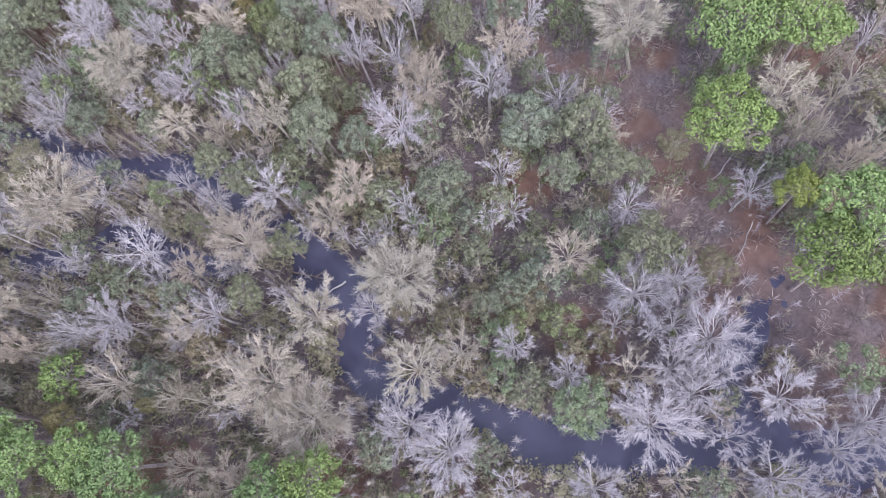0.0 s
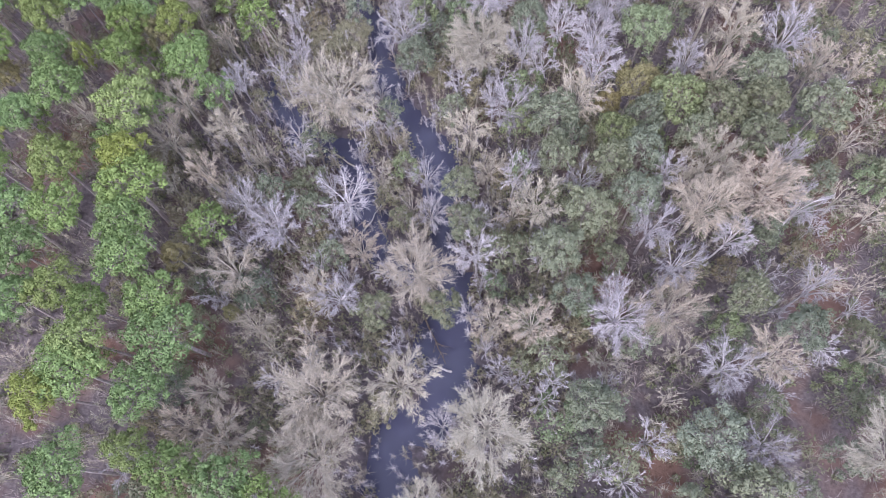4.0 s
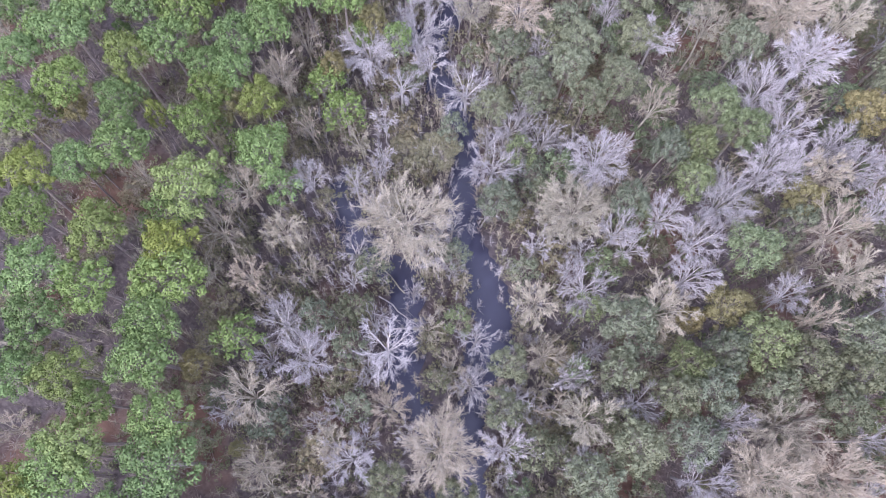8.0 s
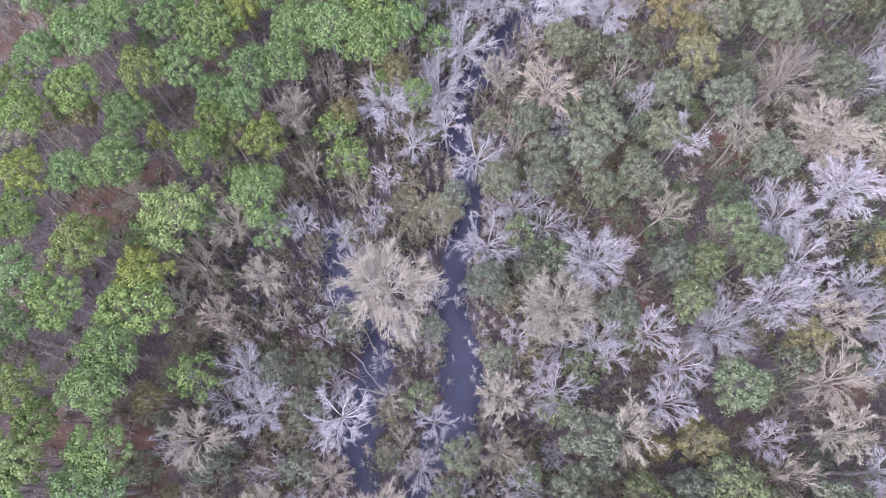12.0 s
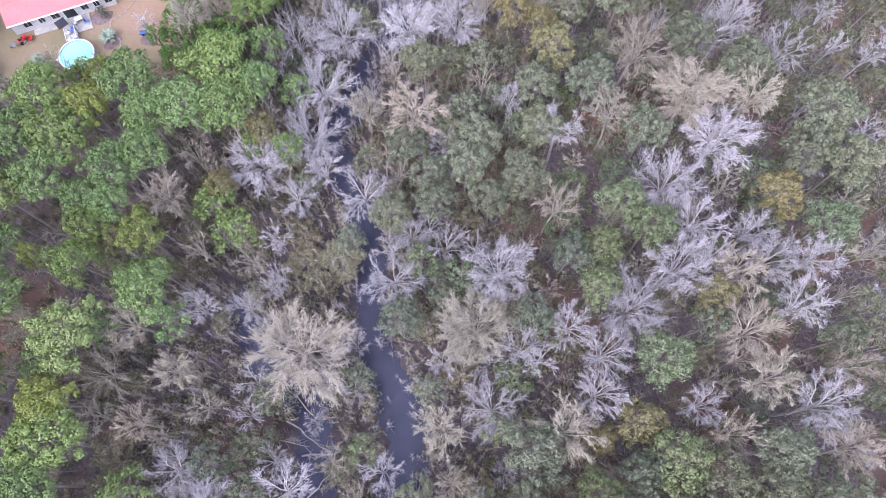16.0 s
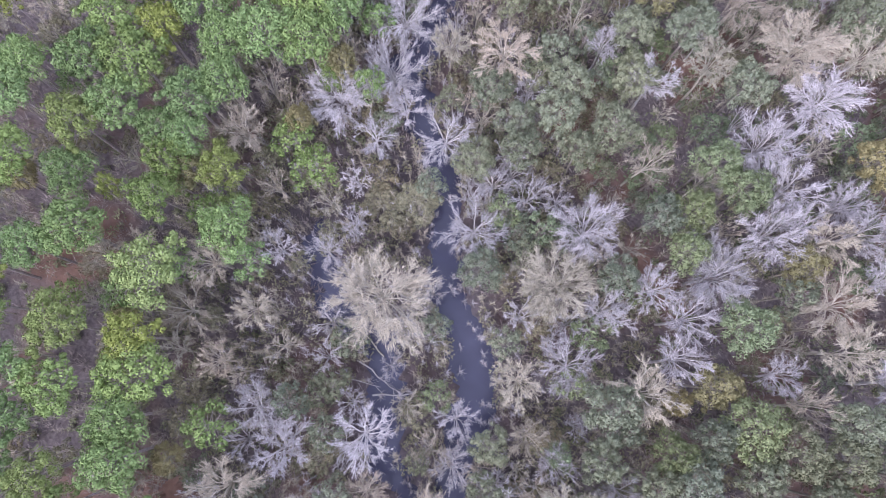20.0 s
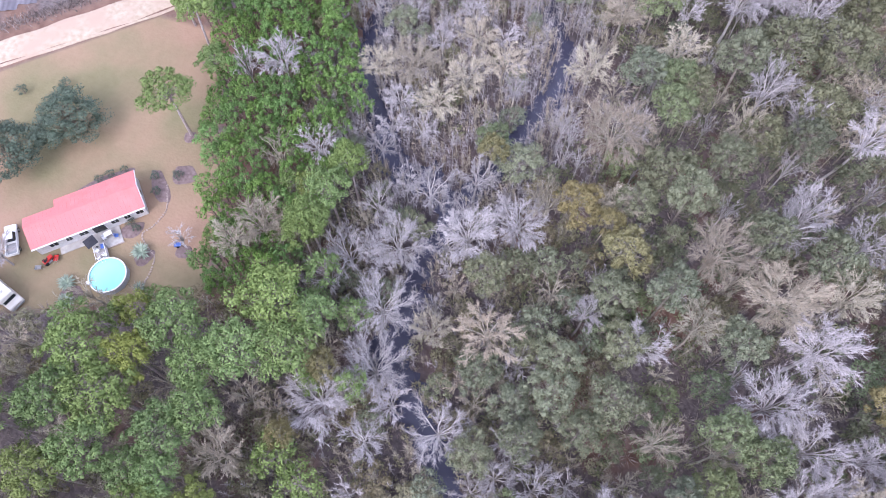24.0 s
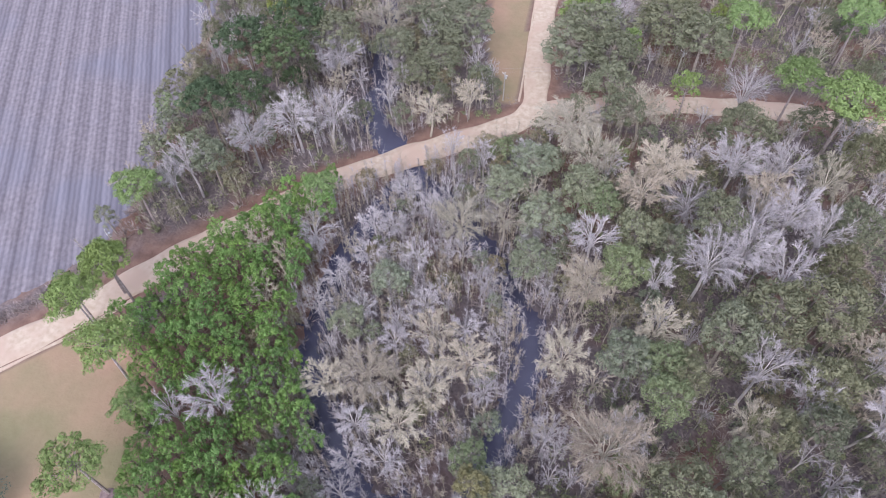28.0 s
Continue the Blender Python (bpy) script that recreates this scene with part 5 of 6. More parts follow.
def build_terrace():
    t = new("terrace")
    t.matrix_world = YARD
    tagged(t, "weathered concrete terrace in front of the house", "terrace")
    for k in range(6):
        boxes("slab", CONCRETE, t, (3.0 + 0.75 * k, 3.73 + 0.75 * k, -0.95, 0.28, -0.1, 0.12))
    for k in range(4):
        for j in range(2):
            boxes("slab", CONCRETE, t, (7.52 + 1.13 * k, 8.63 + 1.13 * k, -2.8 + 1.54 * j, -1.28 + 1.54 * j, -0.1, 0.14))
    boxes("edge", BRICKY, t, (7.5, 12.1, -2.93, -2.81, -0.1, 0.16))


build_terrace()


def build_steps():
    """Wooden walk from the terrace up to the pool's rim."""
    t = new("pool_deck")
    t.matrix_world = spot(8.75, -3.75)
    tagged(t, "small grey wooden deck leading to the pool", "deck")
    for k in range(14):
        boxes("board", DECK, t, (-0.85, 0.85, -1.35 + 0.19 * k, -1.18 + 0.19 * k, 0.62, 0.66))
    for x in (-0.8, 0.8):
        for y in (-1.25, 1.2):
            boxes("post", DECK, t, (x - 0.05, x + 0.05, y - 0.05, y + 0.05, 0, 1.5))
        boxes("rail", WHITE, t, (x - 0.03, x + 0.03, -1.25, 1.2, 1.42, 1.5))
        boxes("joist", DECK, t, (x - 0.04, x + 0.04, -1.3, 1.3, 0.45, 0.61))


build_steps()


def build_pool():
    p = new("swimming_pool")
    p.matrix_world = spot(8.85, -7.75)
    tagged(p, "round above-ground pool with turquoise water", "swimming pool")
    R = 2.72
    n = 40
    bm = bmesh.new()
    for rad, flip in ((R, False), (R - 0.06, True)):
        ring = [[bm.verts.new((rad * math.cos(2 * math.pi * k / n), rad * math.sin(2 * math.pi * k / n), z)) for k in range(n)] for z in (0, 1.25)]
        for k in range(n):
            f = [ring[0][k], ring[0][(k + 1) % n], ring[1][(k + 1) % n], ring[1][k]]
            bm.faces.new(f[::-1] if flip else f)
    part("pool_wall", bm, POOL_WALL, p, "grey metal pool wall")
    bm = bmesh.new()
    rings = [[bm.verts.new((r * math.cos(2 * math.pi * k / n), r * math.sin(2 * math.pi * k / n), z)) for k in range(n)] for r, z in ((R + 0.07, 1.25), (R + 0.07, 1.3), (R - 0.1, 1.3), (R - 0.1, 1.25))]
    for a, b in zip(rings, rings[1:] + rings[:1]):
        for k in range(n):
            bm.faces.new((a[k], a[(k + 1) % n], b[(k + 1) % n], b[k]))
    part("rim", bm, WHITE, p, "pale top rim")
    bm = bmesh.new()
    bmesh.ops.create_circle(bm, cap_ends=True, segments=n, radius=R - 0.07, matrix=Matrix.Translation((0, 0, 1.08)))
    part("pool_water", bm, POOL_WATER, p, "clear turquoise water")
    for k in range(12):
        w = 2 * math.pi * k / 12
        bm = bmesh.new()
        m = pose(R * math.cos(w) + 0.05 * math.cos(w), R * math.sin(w) + 0.05 * math.sin(w), 0.63, 0, 0, math.degrees(w)) @ Matrix.Diagonal((0.07, 0.14, 1.26, 1))
        bmesh.ops.create_cube(bm, size=1.0, matrix=m)
        part("upright", bm, POOL_WALL, p)
    bm = bmesh.new()
    for x in (-0.25, 0.25):
        rod(bm, (x, R + 0.45, 0.65), (x, R - 0.05, 1.75), 0.03)
        rod(bm, (x, R - 0.05, 1.75), (x, R - 0.45, 1.1), 0.03)
    for z in (0.9, 1.15, 1.4):
        rod(bm, (-0.25, R + 0.45 - (z - 0.65) * 0.45, z), (0.25, R + 0.45 - (z - 0.65) * 0.45, z), 0.03)
    part("ladder", bm, WHITE, p, "white pool ladder")
    boxes("skimmer", WHITE, p, (-R - 0.4, -R - 0.05, -0.25, 0.25, 0.8, 1.32), label="white skimmer box", bevel=0.03)


build_pool()


def build_umbrella():
    u = new("patio_umbrella")
    u.matrix_world = spot(8.1, -2.1, 0.14, 20)
    tagged(u, "square dark canvas patio umbrella on the terrace", "umbrella")
    bm = bmesh.new()
    top = bm.verts.new((0, 0, 2.35))
    rim = [bm.verts.new((x, y, 2.05)) for x, y in ((-0.85, -0.85), (0.85, -0.85), (0.85, 0.85), (-0.85, 0.85))]
    for k in range(4):
        bm.faces.new((rim[k], rim[(k + 1) % 4], top))
    under = bmesh.ops.extrude_face_region(bm, geom=bm.faces[:])
    bmesh.ops.translate(bm, vec=(0, 0, 0.03), verts=[g for g in under["geom"] if isinstance(g, bmesh.types.BMVert)])
    part("canopy", bm, DARK_CLOTH, u, "dark square canopy")
    part("pole", rod(bmesh.new(), (0, 0, 0), (0, 0, 2.35), 0.025), STEEL, u)
    part("base", rod(bmesh.new(), (0, 0, 0), (0, 0, 0.09), 0.25, 16), RUBBER, u)


build_umbrella()


def chair(x, y, turn, mat, label):
    c = new("patio_chair")
    c.matrix_world = spot(x, y, 0.14 if y > -2.3 else 0.66, turn)
    tagged(c, label, "chair", "garden seats")
    boxes("seat", mat, c, (-0.26, 0.26, -0.26, 0.26, 0.38, 0.42), bevel=0.01)
    boxes("backrest", mat, c, (-0.26, 0.26, 0.22, 0.27, 0.42, 0.9), bevel=0.01)
    for a in (-0.23, 0.23):
        for b in (-0.23, 0.23):
            boxes("leg", mat, c, (a - 0.02, a + 0.02, b - 0.02, b + 0.02, 0, 0.38))
        boxes("armrest", mat, c, (a - 0.03, a + 0.03, -0.24, 0.24, 0.6, 0.63))


chair(8.3, -4.6, 200, WHITE, "white plastic chair on the pool deck")
chair(9.2, -4.3, 130, WHITE, "white plastic chair on the pool deck")
chair(8.3, -3.2, 40, WHITE, "white plastic chair on the pool deck")
chair(9.2, -2.9, 340, BLUE, "blue plastic chair on the pool deck")
chair(9.6, -1.2, 15, WHITE, "white plastic chair on the terrace")
chair(11.4, -1.6, 80, BLUE, "blue plastic chair on the terrace")


def table(x, y):
    t = new("patio_table")
    t.matrix_world = spot(x, y, 0.14, 10)
    tagged(t, "white rectangular patio table on the terrace", "table")
    boxes("tabletop", WHITE, t, (-0.6, 0.6, -0.4, 0.4, 0.71, 0.75), bevel=0.01)
    for a in (-0.52, 0.52):
        for b in (-0.33, 0.33):
            boxes("leg", WHITE, t, (a - 0.025, a + 0.025, b - 0.025, b + 0.025, 0, 0.71))


table(10.3, -0.9)


def build_mower():
    m = new("ride_on_mower")
    m.matrix_world = spot(1.1, -1.2, 0.0, 25)
    tagged(m, "red ride-on mower parked by the house", "mower")
    boxes("hood", RED, m, (0.1, 0.85, -0.3, 0.3, 0.45, 0.85), bevel=0.06)
    boxes("body", RED, m, (-0.75, 0.1, -0.36, 0.36, 0.4, 0.58), bevel=0.04)
    boxes("seat", RUBBER, m, (-0.5, -0.1, -0.22, 0.22, 0.6, 0.68), (-0.58, -0.5, -0.22, 0.22, 0.6, 1.0), bevel=0.02)
    boxes("cutting_deck", TRIM_GREY, m, (-0.4, 0.35, -0.55, 0.55, 0.12, 0.3), bevel=0.04)
    for x, y, r in ((-0.5, -0.42, 0.27), (-0.5, 0.42, 0.27), (0.62, -0.36, 0.19), (0.62, 0.36, 0.19)):
        part("wheel", rod(bmesh.new(), (x, y - 0.1, r), (x, y + 0.1, r), r, 16), RUBBER, m)
    part("steering_wheel", rod(bmesh.new(), (0.06, 0, 0.86), (0.03, 0, 0.9), 0.16, 14), RUBBER, m)


build_mower()


def build_barrow(x, y, turn, mat, label):
    b = new("wheelbarrow")
    b.matrix_world = spot(x, y, 0, turn)
    tagged(b, label, "wheelbarrow")
    bm = bmesh.new()
    lo = [bm.verts.new(p) for p in ((-0.3, -0.2, 0.3), (0.3, -0.2, 0.3), (0.3, 0.2, 0.3), (-0.3, 0.2, 0.3))]
    hi = [bm.verts.new(p) for p in ((-0.45, -0.33, 0.62), (0.5, -0.33, 0.6), (0.5, 0.33, 0.6), (-0.45, 0.33, 0.62))]
    bm.faces.new(lo[::-1])
    for k in range(4):
        bm.faces.new((lo[k], lo[(k + 1) % 4], hi[(k + 1) % 4], hi[k]))
    part("tray", bm, mat, b)
    part("wheel", rod(bmesh.new(), (0.6, -0.05, 0.19), (0.6, 0.05, 0.19), 0.19, 14), RUBBER, b)
    for y0 in (-0.2, 0.2):
        part("handle", rod(bmesh.new(), (0.6, y0 * 0.4, 0.22), (-0.95, y0 * 1.4, 0.55), 0.02, 6), POLE_WOOD, b)
        part("leg", rod(bmesh.new(), (-0.3, y0, 0.0), (-0.3, y0, 0.35), 0.02, 6), STEEL, b)


build_barrow(2.3, -1.5, 70, RED, "red wheelbarrow beside the house")
build_barrow(-0.4, -1.9, 160, TRIM_GREY, "dark wheelbarrow on bare earth")


def build_camper():
    c = new("camper")
    c.matrix_world = pose(-89.0, 82.2, 0, 0, 0, -16)
    tagged(c, "cream camper van parked on bare earth", "camper")
    L, W = 6.8, 2.3
    bm = bmesh.new()
    side = [(-L / 2, 0.5), (L / 2 - 1.3, 0.5), (L / 2, 0.55), (L / 2, 1.15), (L / 2 - 0.95, 1.3), (L / 2 - 1.45, 1.95), (L / 2 - 0.75, 2.25), (L / 2 - 1.0, 2.85), (-L / 2, 2.85)]
    a = [bm.verts.new((x, -W / 2, z)) for x, z in side]
    b = [bm.verts.new((x, W / 2, z)) for x, z in side]
    bm.faces.new(a)
    bm.faces.new(b[::-1])
    for k in range(len(side)):
        j = (k + 1) % len(side)
        bm.faces.new((a[j], a[k], b[k], b[j]))
    bmesh.ops.recalc_face_normals(bm, faces=bm.faces[:])
    bmesh.ops.bevel(bm, geom=[e for e in bm.edges if abs(e.verts[0].co.y - e.verts[1].co.y) > 1], offset=0.09, segments=2, affect="EDGES")
    part("body", bm, CAMPER, c, "cream body shell")
    bm = bmesh.new()
    m = pose(L / 2 - 1.165, 0, 1.655, 0, 52.5, 0) @ Matrix.Diagonal((0.03, 1.9, 0.62, 1))
    bmesh.ops.create_cube(bm, size=1.0, matrix=pose(L / 2 - 1.17, 0, 1.65, 0, -37.5, 0) @ Matrix.Diagonal((0.05, 1.9, 0.7, 1)))
    part("windscreen", bm, GLASS_DARK, c, "dark windscreen")
    for x, w in ((-1.6, 0.9), (0.3, 0.8)):
        for y in (-W / 2 - 0.02, W / 2 - 0.01):
            boxes("window", GLASS_DARK, c, (x, x + w, y, y + 0.03, 1.6, 2.1))
    boxes("roof_vent", TRIM_GREY, c, (-0.3, 0.25, -0.28, 0.28, 2.85, 2.98), label="dark roof vent", bevel=0.03)
    boxes("roof_vent", WHITE, c, (-2.2, -1.8, -0.2, 0.2, 2.85, 2.95), bevel=0.02)
    boxes("air_conditioner", WHITE, c, (0.7, 1.5, -0.35, 0.35, 2.85, 3.08), label="white roof air conditioner", bevel=0.06)
    boxes("bumper", TRIM_GREY, c, (L / 2, L / 2 + 0.12, -1.05, 1.05, 0.45, 0.65), bevel=0.03)
    for x in (-2.0, 2.4):
        for y in (-1.0, 1.0):
            w = part("wheel", rod(bmesh.new(), (x, y - 0.13, 0.36), (x, y + 0.13, 0.36), 0.36, 18), RUBBER, c)
            part("hub", rod(bmesh.new(), (x, y - 0.135 if y < 0 else y + 0.12, 0.36), (x, y - 0.12 if y < 0 else y + 0.145, 0.36), 0.18, 12), STEEL, w)
    for y in (-0.8, 0.8):
        boxes("headlight", WHITE, c, (L / 2 - 0.01, L / 2 + 0.03, y - 0.12, y + 0.12, 0.75, 0.95))


build_camper()


def build_truck(m, paint, label, bed):
    c = new("pickup_truck")
    c.matrix_world = m
    tagged(c, label, "truck", "parked vehicles")
    boxes("bonnet", paint, c, (1.2, 2.5, -0.88, 0.88, 0.5, 1.05), bevel=0.1)
    boxes("cab", paint, c, (-0.5, 1.2, -0.9, 0.9, 0.5, 1.15), bevel=0.06)
    bm = bmesh.new()
    got = box(bm, -0.5, 1.0, -0.8, 0.8, 1.15, 1.78)
    for v in bm.verts:
        if v.co.z > 1.5:
            v.co.y *= 0.86
            v.co.x = v.co.x * 0.8 + 0.02
    part("glasshouse", bm, GLASS_DARK, c, "dark cab windows")
    boxes("roof", paint, c, (-0.42, 0.82, -0.7, 0.7, 1.77, 1.83), bevel=0.03)
    boxes("load_bed", paint, c, (-2.6, -0.52, -0.9, -0.82, 0.5, 1.1), (-2.6, -0.52, 0.82, 0.9, 0.5, 1.1), (-2.6, -2.52, -0.82, 0.82, 0.5, 1.1), (-2.5, -0.54, -0.81, 0.81, 0.5, 0.58))
    boxes("bed_liner", bed, c, (-2.5, -0.56, -0.8, 0.8, 0.585, 0.62))
    boxes("bumper", TRIM_GREY, c, (2.5, 2.62, -0.85, 0.85, 0.42, 0.6), bevel=0.02)
    for x in (-1.6, 1.7):
        for y in (-0.8, 0.8):
            w = part("wheel", rod(bmesh.new(), (x, y - 0.12, 0.36), (x, y + 0.12, 0.36), 0.36, 18), RUBBER, c)
            part("hub", rod(bmesh.new(), (x, y - 0.135 if y < 0 else y + 0.12, 0.36), (x, y - 0.12 if y < 0 else y + 0.135, 0.36), 0.2, 12), STEEL, w)
    for y in (-0.7, 0.7):
        boxes("headlight", WHITE, c, (2.49, 2.53, y - 0.14, y + 0.14, 0.72, 0.88))


build_truck(pose(-92.6, 89.8, 0, 0, 0, 128), WHITE, "white pickup truck parked at the house's end", TRIM_GREY)
build_truck(pose(-98.6, 81.6, 0, 0, 0, -60), WHITE, "white pickup truck with a dark load bed", BLUE)


def palm(x, y, r, label):
    """A low rosette of arching fronds."""
    rng = random.Random(int(x * 13 + y))
    p = new("yucca_palm")
    p.matrix_world = pose(x, y, 0.02)
    tagged(p, label, "palm", "low garden palms")
    stem = Mesh()
    stem.tube((0, 0, -0.1), (0, 0, 0.5), 0.16, 0.13, 8)
    o = new("trunk", stem.made("trunk", BARK_DARK))
    o.parent = p
    m = Mesh()
    for k in range(58):
        w = k * 2.399963
        up = rng.uniform(0.1, 1.3)
        a = Vector((0, 0, 0.5))
        d = Vector((math.cos(w), math.sin(w), up)).normalized()
        size = r * rng.uniform(0.8, 1.1)
        b, c = a + d * size * 0.6, a + d * size * 0.85 + Vector((math.cos(w), math.sin(w), -0.2)) * size * 0.3
        s = Vector((-math.sin(w), math.cos(w), 0)) * 0.07 * r
        n = len(m.v)
        m.v += [a + s * 0.5, a - s * 0.5, b + s * 1.4, b - s * 1.4, c]
        m.f += [(n, n + 1, n + 3, n + 2), (n + 2, n + 3, n + 4)]
    o = new("fronds", m.made("fronds", PALM))
    o.parent = p


palm(-73.3, 94.7, 1.5, "grey-green palm rosette in a mulched bed near the pool")
palm(-81.0, 86.7, 1.4, "grey-green palm rosette on the lawn")
palm(-79.6, 84.2, 1.4, "pale palm rosette at the lawn's edge")
palm(-70.6, 89.6, 1.0, "small dry palm beside the garden path")


def flat_bed(name, x, y, rx, ry, turn, mat, label, seed):
    """A low uneven mound of mulch."""
    rng = random.Random(seed)
    bm = bmesh.new()
    c = bm.verts.new((0, 0, 0.12))
    rings = []
    for f, z in ((0.5, 0.11), (0.85, 0.07), (1.05, -0.08)):
        rings.append([bm.verts.new((rx * f * math.cos(w) * (1 + 0.12 * math.sin(3 * w + seed)), ry * f * math.sin(w) * (1 + 0.1 * math.cos(4 * w + seed)), z + rng.uniform(-0.015, 0.015))) for w in (2 * math.pi * k / 24 for k in range(24))])
    for k in range(24):
        j = (k + 1) % 24
        bm.faces.new((c, rings[0][k], rings[0][j]))
        for a, b in zip(rings, rings[1:]):
            bm.faces.new((a[k], b[k], b[j], a[j]))
    ob = part(name, bm, mat)
    ob.matrix_world = pose(x, y, 0, 0, 0, turn)
    return tagged(ob, label, "flower bed")


flat_bed("flower_bed", -74.0, 108.8, 2.2, 1.9, 0, MULCH, "round purple-brown mulched bed on the lawn", 1)
flat_bed("flower_bed", -72.8, 94.2, 1.7, 1.2, 60, MULCH, "mulched bed under a palm", 2)
flat_bed("flower_bed", -80.0, 85.7, 1.8, 1.2, 20, MULCH, "mulched bed under two palms", 3)
flat_bed("flower_bed", -76.6, 105.8, 1.3, 3.6, 44.5, MULCH, "planting bed along the house's gable end", 4)
flat_bed("flower_bed", -84.8, 104.0, 5.0, 1.1, 44.5, MULCH, "long planting bed behind the house", 5)
flat_bed("flower_bed", -76.9, 97.5, 2.2, 1.3, 44.5, MULCH, "planting bed at the terrace's end", 6)
flat_bed("flower_bed", -76.4, 115.4, 1.3, 1.1, 0, MULCH, "bare earth round the lone pine's foot", 7)
flat_bed("flower_bed", -67.6, 97.0, 1.5, 1.2, 0, MULCH, "bare earth round a small leafless tree", 8)


def path_edge():
    p = new("garden_edging")
    tagged(p, "curved line of pale stones edging the garden", "edging")
    rng = random.Random(3)
    line = along([(-71.2, 88.3), (-70.6, 91.5), (-71.2, 94.8), (-73.8, 96.2), (-75.3, 97.4), (-73.9, 99.6), (-73.5, 102.5), (-75.6, 106.2)], 0.42)
    for x, y in line:
        o = boxes("stone", BRICKY, p, (-0.17, 0.17, -0.1, 0.1, -0.05, 0.1), bevel=0.02)
        o.matrix_basis = pose(x + rng.uniform(-0.05, 0.05), y + rng.uniform(-0.05, 0.05), 0, 0, 0, rng.uniform(0, 180))


path_edge()

for x, y, r, h, k in ((-94.0, 110.4, 5.4, 7.5, "oak"), (-99.3, 102.3, 5.4, 7.8, "oak")):
    tree(k, x, y, r, h)
for x, y, r, h, label in ((-74.6, 108.2, 0.9, 1.3, "round green shrub in a mulched bed"), (-77.3, 98.4, 0.75, 1.2, "clipped green shrub by the terrace"), (-76.0, 98.0, 0.7, 1.1, "clipped green shrub by the terrace"), (-85.9, 103.4, 0.8, 1.3, "dark green shrub behind the house"), (-84.6, 104.9, 0.8, 1.4, "dark green shrub behind the house"), (-83.2, 106.4, 0.7, 1.1, "low shrub behind the house"), (-77.9, 106.9, 0.8, 1.4, "brown-green shrub at the gable end"), (-76.3, 104.6, 0.8, 1.5, "brown-green shrub at the gable end"), (-106.8, 113.8, 1.1, 2.0, "small dark shrub by the road"), (-100.6, 117.4, 1.1, 2.0, "small dark shrub by the road"), (-74.2, 125.0, 1.0, 1.6, "small dark shrub under young pines")):
    ob = tree("oak", x, y, r, h, label)
    ob.name = "shrub"
    tagged(ob, category="shrub", group="garden shrubs")
tree("grey", -67.8, 97.8, 2.3, 4.2, "small pale leafless tree on the lawn")
tree("grey", -90.6, 86.6, 3.0, 6.0, "leafless grey tree beside the camper")
tree("pine", -76.4, 115.8, 3.9, 13.6, "lone pine with an open crown on the lawn")
tree("pine", -75.0, 125.3, 2.6, 9.5, "slender pine at the lawn's edge")
tree("pine", -89.2, 145.5, 3.2, 12.0, "roadside pine leaning over the dirt road")
tree("pine", -91.5, 139.8, 3.2, 11, "roadside pine leaning over the dirt road")


def cart():
    c = new("garden_cart")
    c.matrix_world = pose(-68.9, 97.6, 0, 0, 0, 30)
    tagged(c, "blue garden cart under a small leafless tree", "cart")
    boxes("tray", BLUE, c, (-0.5, 0.5, -0.3, 0.3, 0.3, 0.34), (-0.5, 0.5, -0.3, -0.27, 0.34, 0.55), (-0.5, 0.5, 0.27, 0.3, 0.34, 0.55))
    for y in (-0.36, 0.36):
        part("wheel", rod(bmesh.new(), (0, y - 0.04, 0.2), (0, y + 0.04, 0.2), 0.2, 14), RUBBER, c)
    part("handle", rod(bmesh.new(), (0.5, 0, 0.32), (1.2, 0, 0.6), 0.02, 6), STEEL, c)


cart()


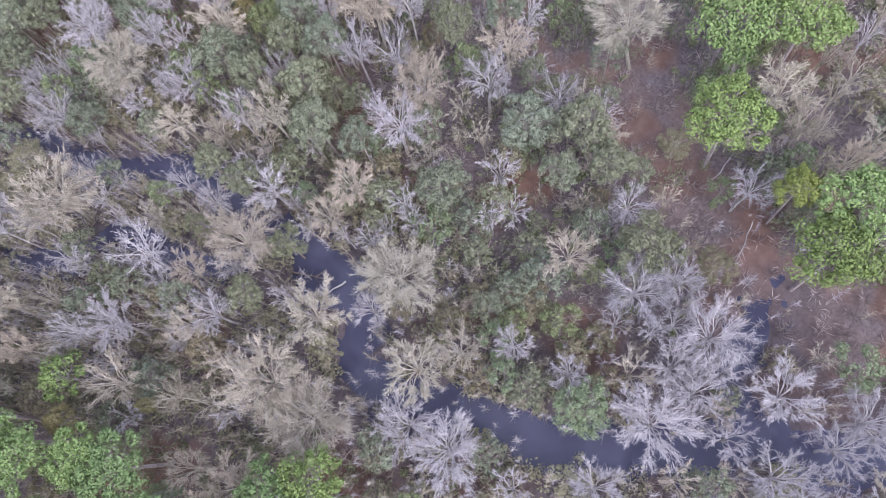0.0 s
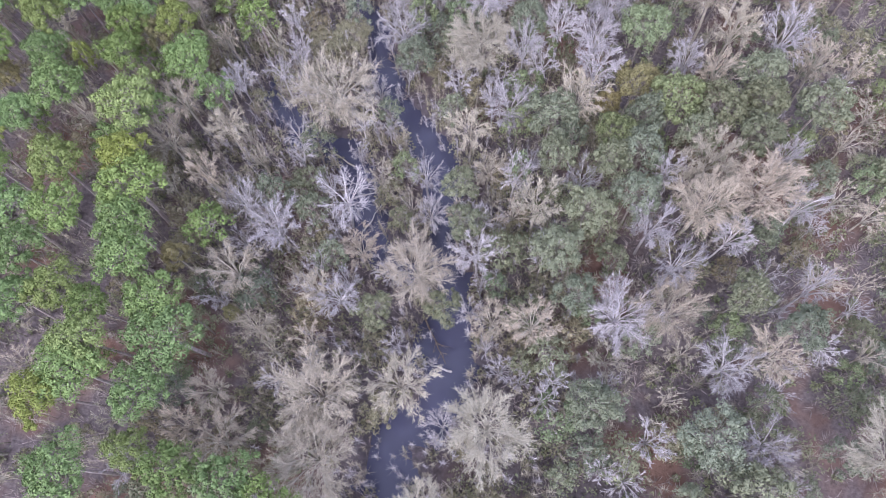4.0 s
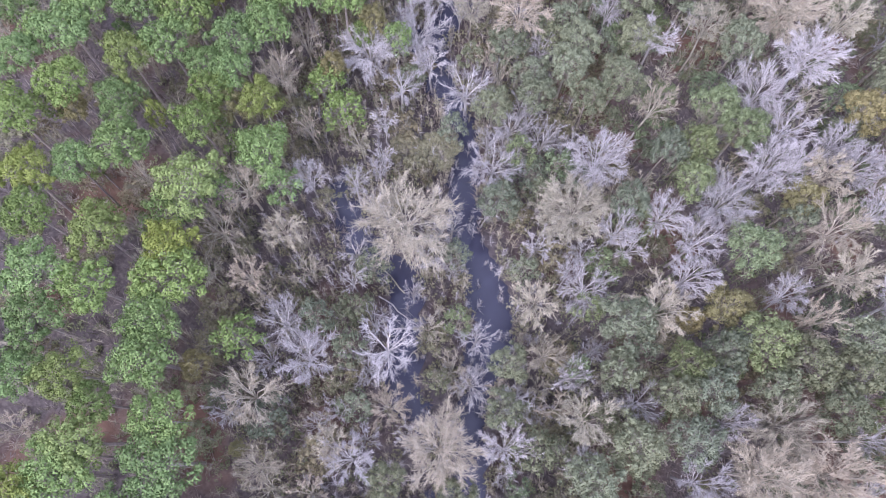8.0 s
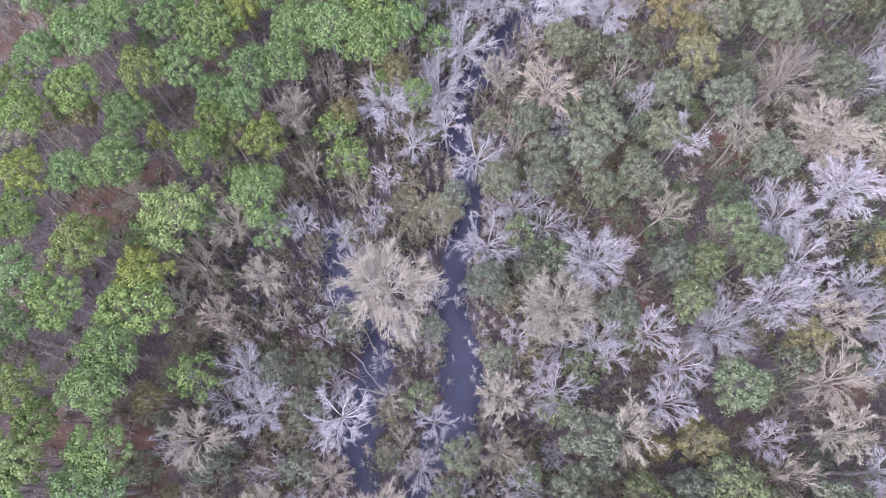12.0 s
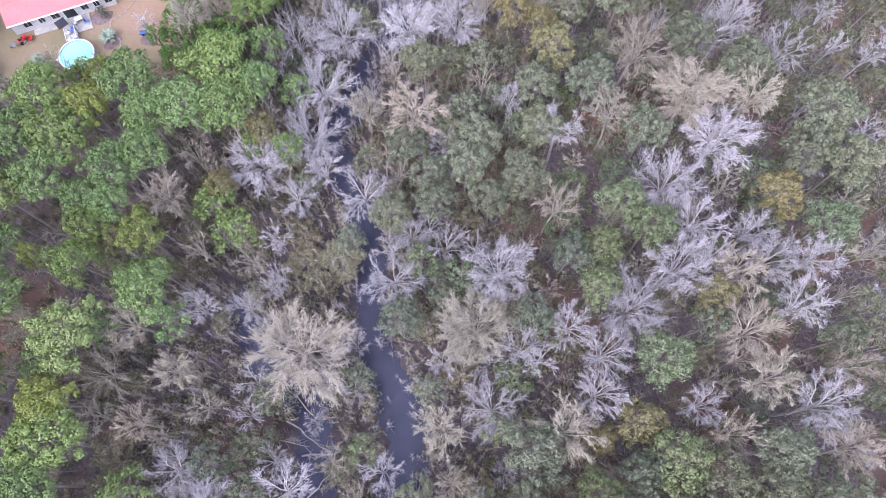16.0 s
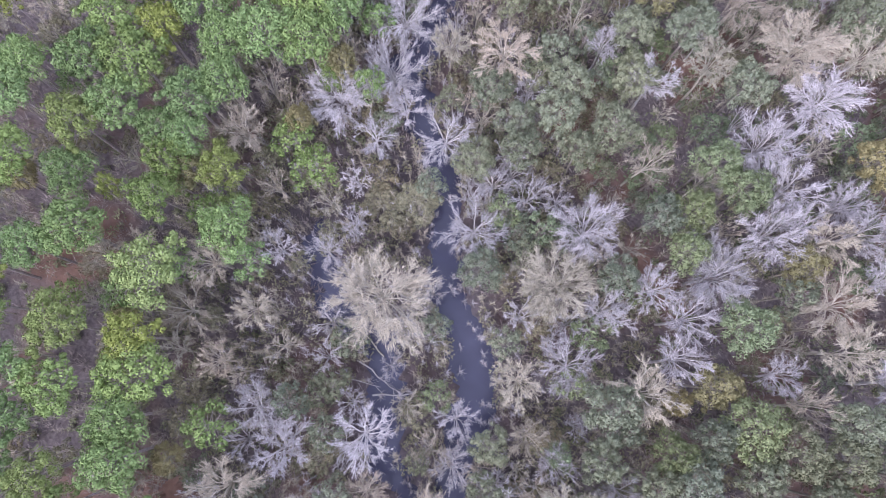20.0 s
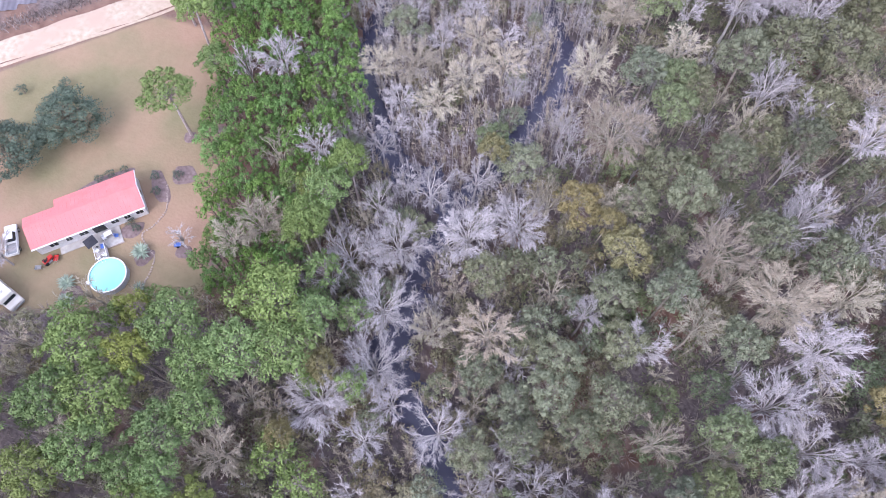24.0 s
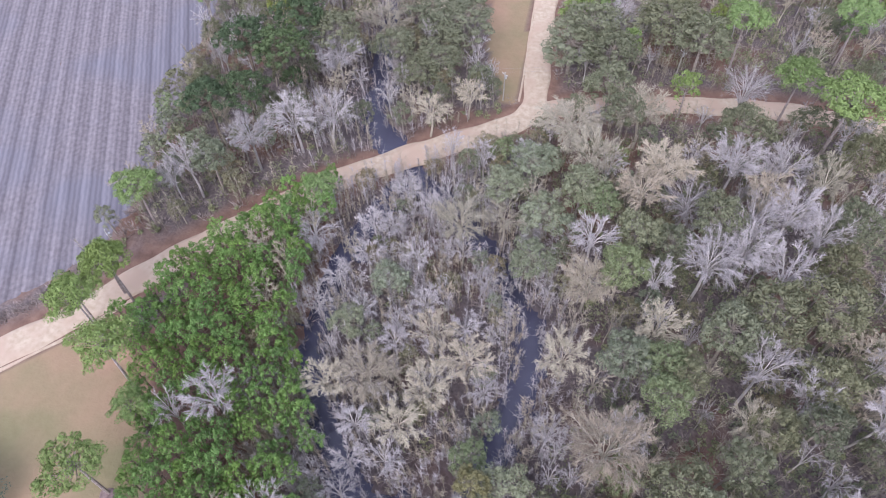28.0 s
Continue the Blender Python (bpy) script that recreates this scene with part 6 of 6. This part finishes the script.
def birdhouse(x, y):
    b = new("birdhouse")
    b.matrix_world = pose(x, y, 0, 0, 0, 20)
    tagged(b, "white birdhouse on a thin post", "birdhouse")
    part("post", rod(bmesh.new(), (0, 0, -0.2), (0, 0, 2.2), 0.04), POLE_WOOD, b)
    boxes("box", WHITE, b, (-0.28, 0.28, -0.16, 0.16, 2.2, 2.5))
    boxes("roof", WHITE, b, (-0.34, 0.34, -0.22, 0.22, 2.5, 2.55), bevel=0.01)


birdhouse(-68.6, 98.9)


def utility_pole(x, y, h, label):
    p = new("utility_pole")
    p.matrix_world = pose(x, y, float(height([x], [y])[0]), 0, 0, 48)
    tagged(p, label, "utility pole", "poles along the road")
    part("shaft", rod(bmesh.new(), (0, 0, -0.5), (0, 0, h), 0.15, 10, 0.1), POLE_WOOD, p)
    boxes("crossarm", POLE_WOOD, p, (-0.06, 0.06, -0.75, 0.75, h - 0.6, h - 0.48))
    for y0 in (-0.65, 0.65):
        part("insulator", rod(bmesh.new(), (0, y0, h - 0.48), (0, y0, h - 0.3), 0.05, 8), WHITE, p)
    part("transformer", rod(bmesh.new(), (0.3, 0, h - 1.7), (0.3, 0, h - 0.9), 0.2, 12), STEEL, p)


POLES = [(-67.6, 181.0, 7.0), (-35.9, 202.2, 7.0), (-93.6, 152.6, 6.6)]
for k, (x, y, h) in enumerate(POLES):
    utility_pole(x, y, h, "grey wooden utility pole beside the dirt road")


def wires():
    a = POLES[2], POLES[0], POLES[1], (-2.6, 214.4, 7.6)
    for p, q in zip(a, a[1:]):
        w = new("power_line")
        tagged(w, "thin grey power line sagging between poles", "cable")
        for s in (-0.46, 0.46):
            bm = bmesh.new()
            last = None
            for k in range(13):
                f = k / 12
                c = Vector((p[0] + (q[0] - p[0]) * f - s, p[1] + (q[1] - p[1]) * f + s, 7.4 + 0.25 - 1.1 * 4 * f * (1 - f)))
                if last:
                    rod(bm, last, c, 0.012, 4)
                last = c
            part("wire", bm, TRIM_GREY, w)


wires()
utility_pole(-2.6, 214.4, 7.6, "grey wooden utility pole beside the dirt road")
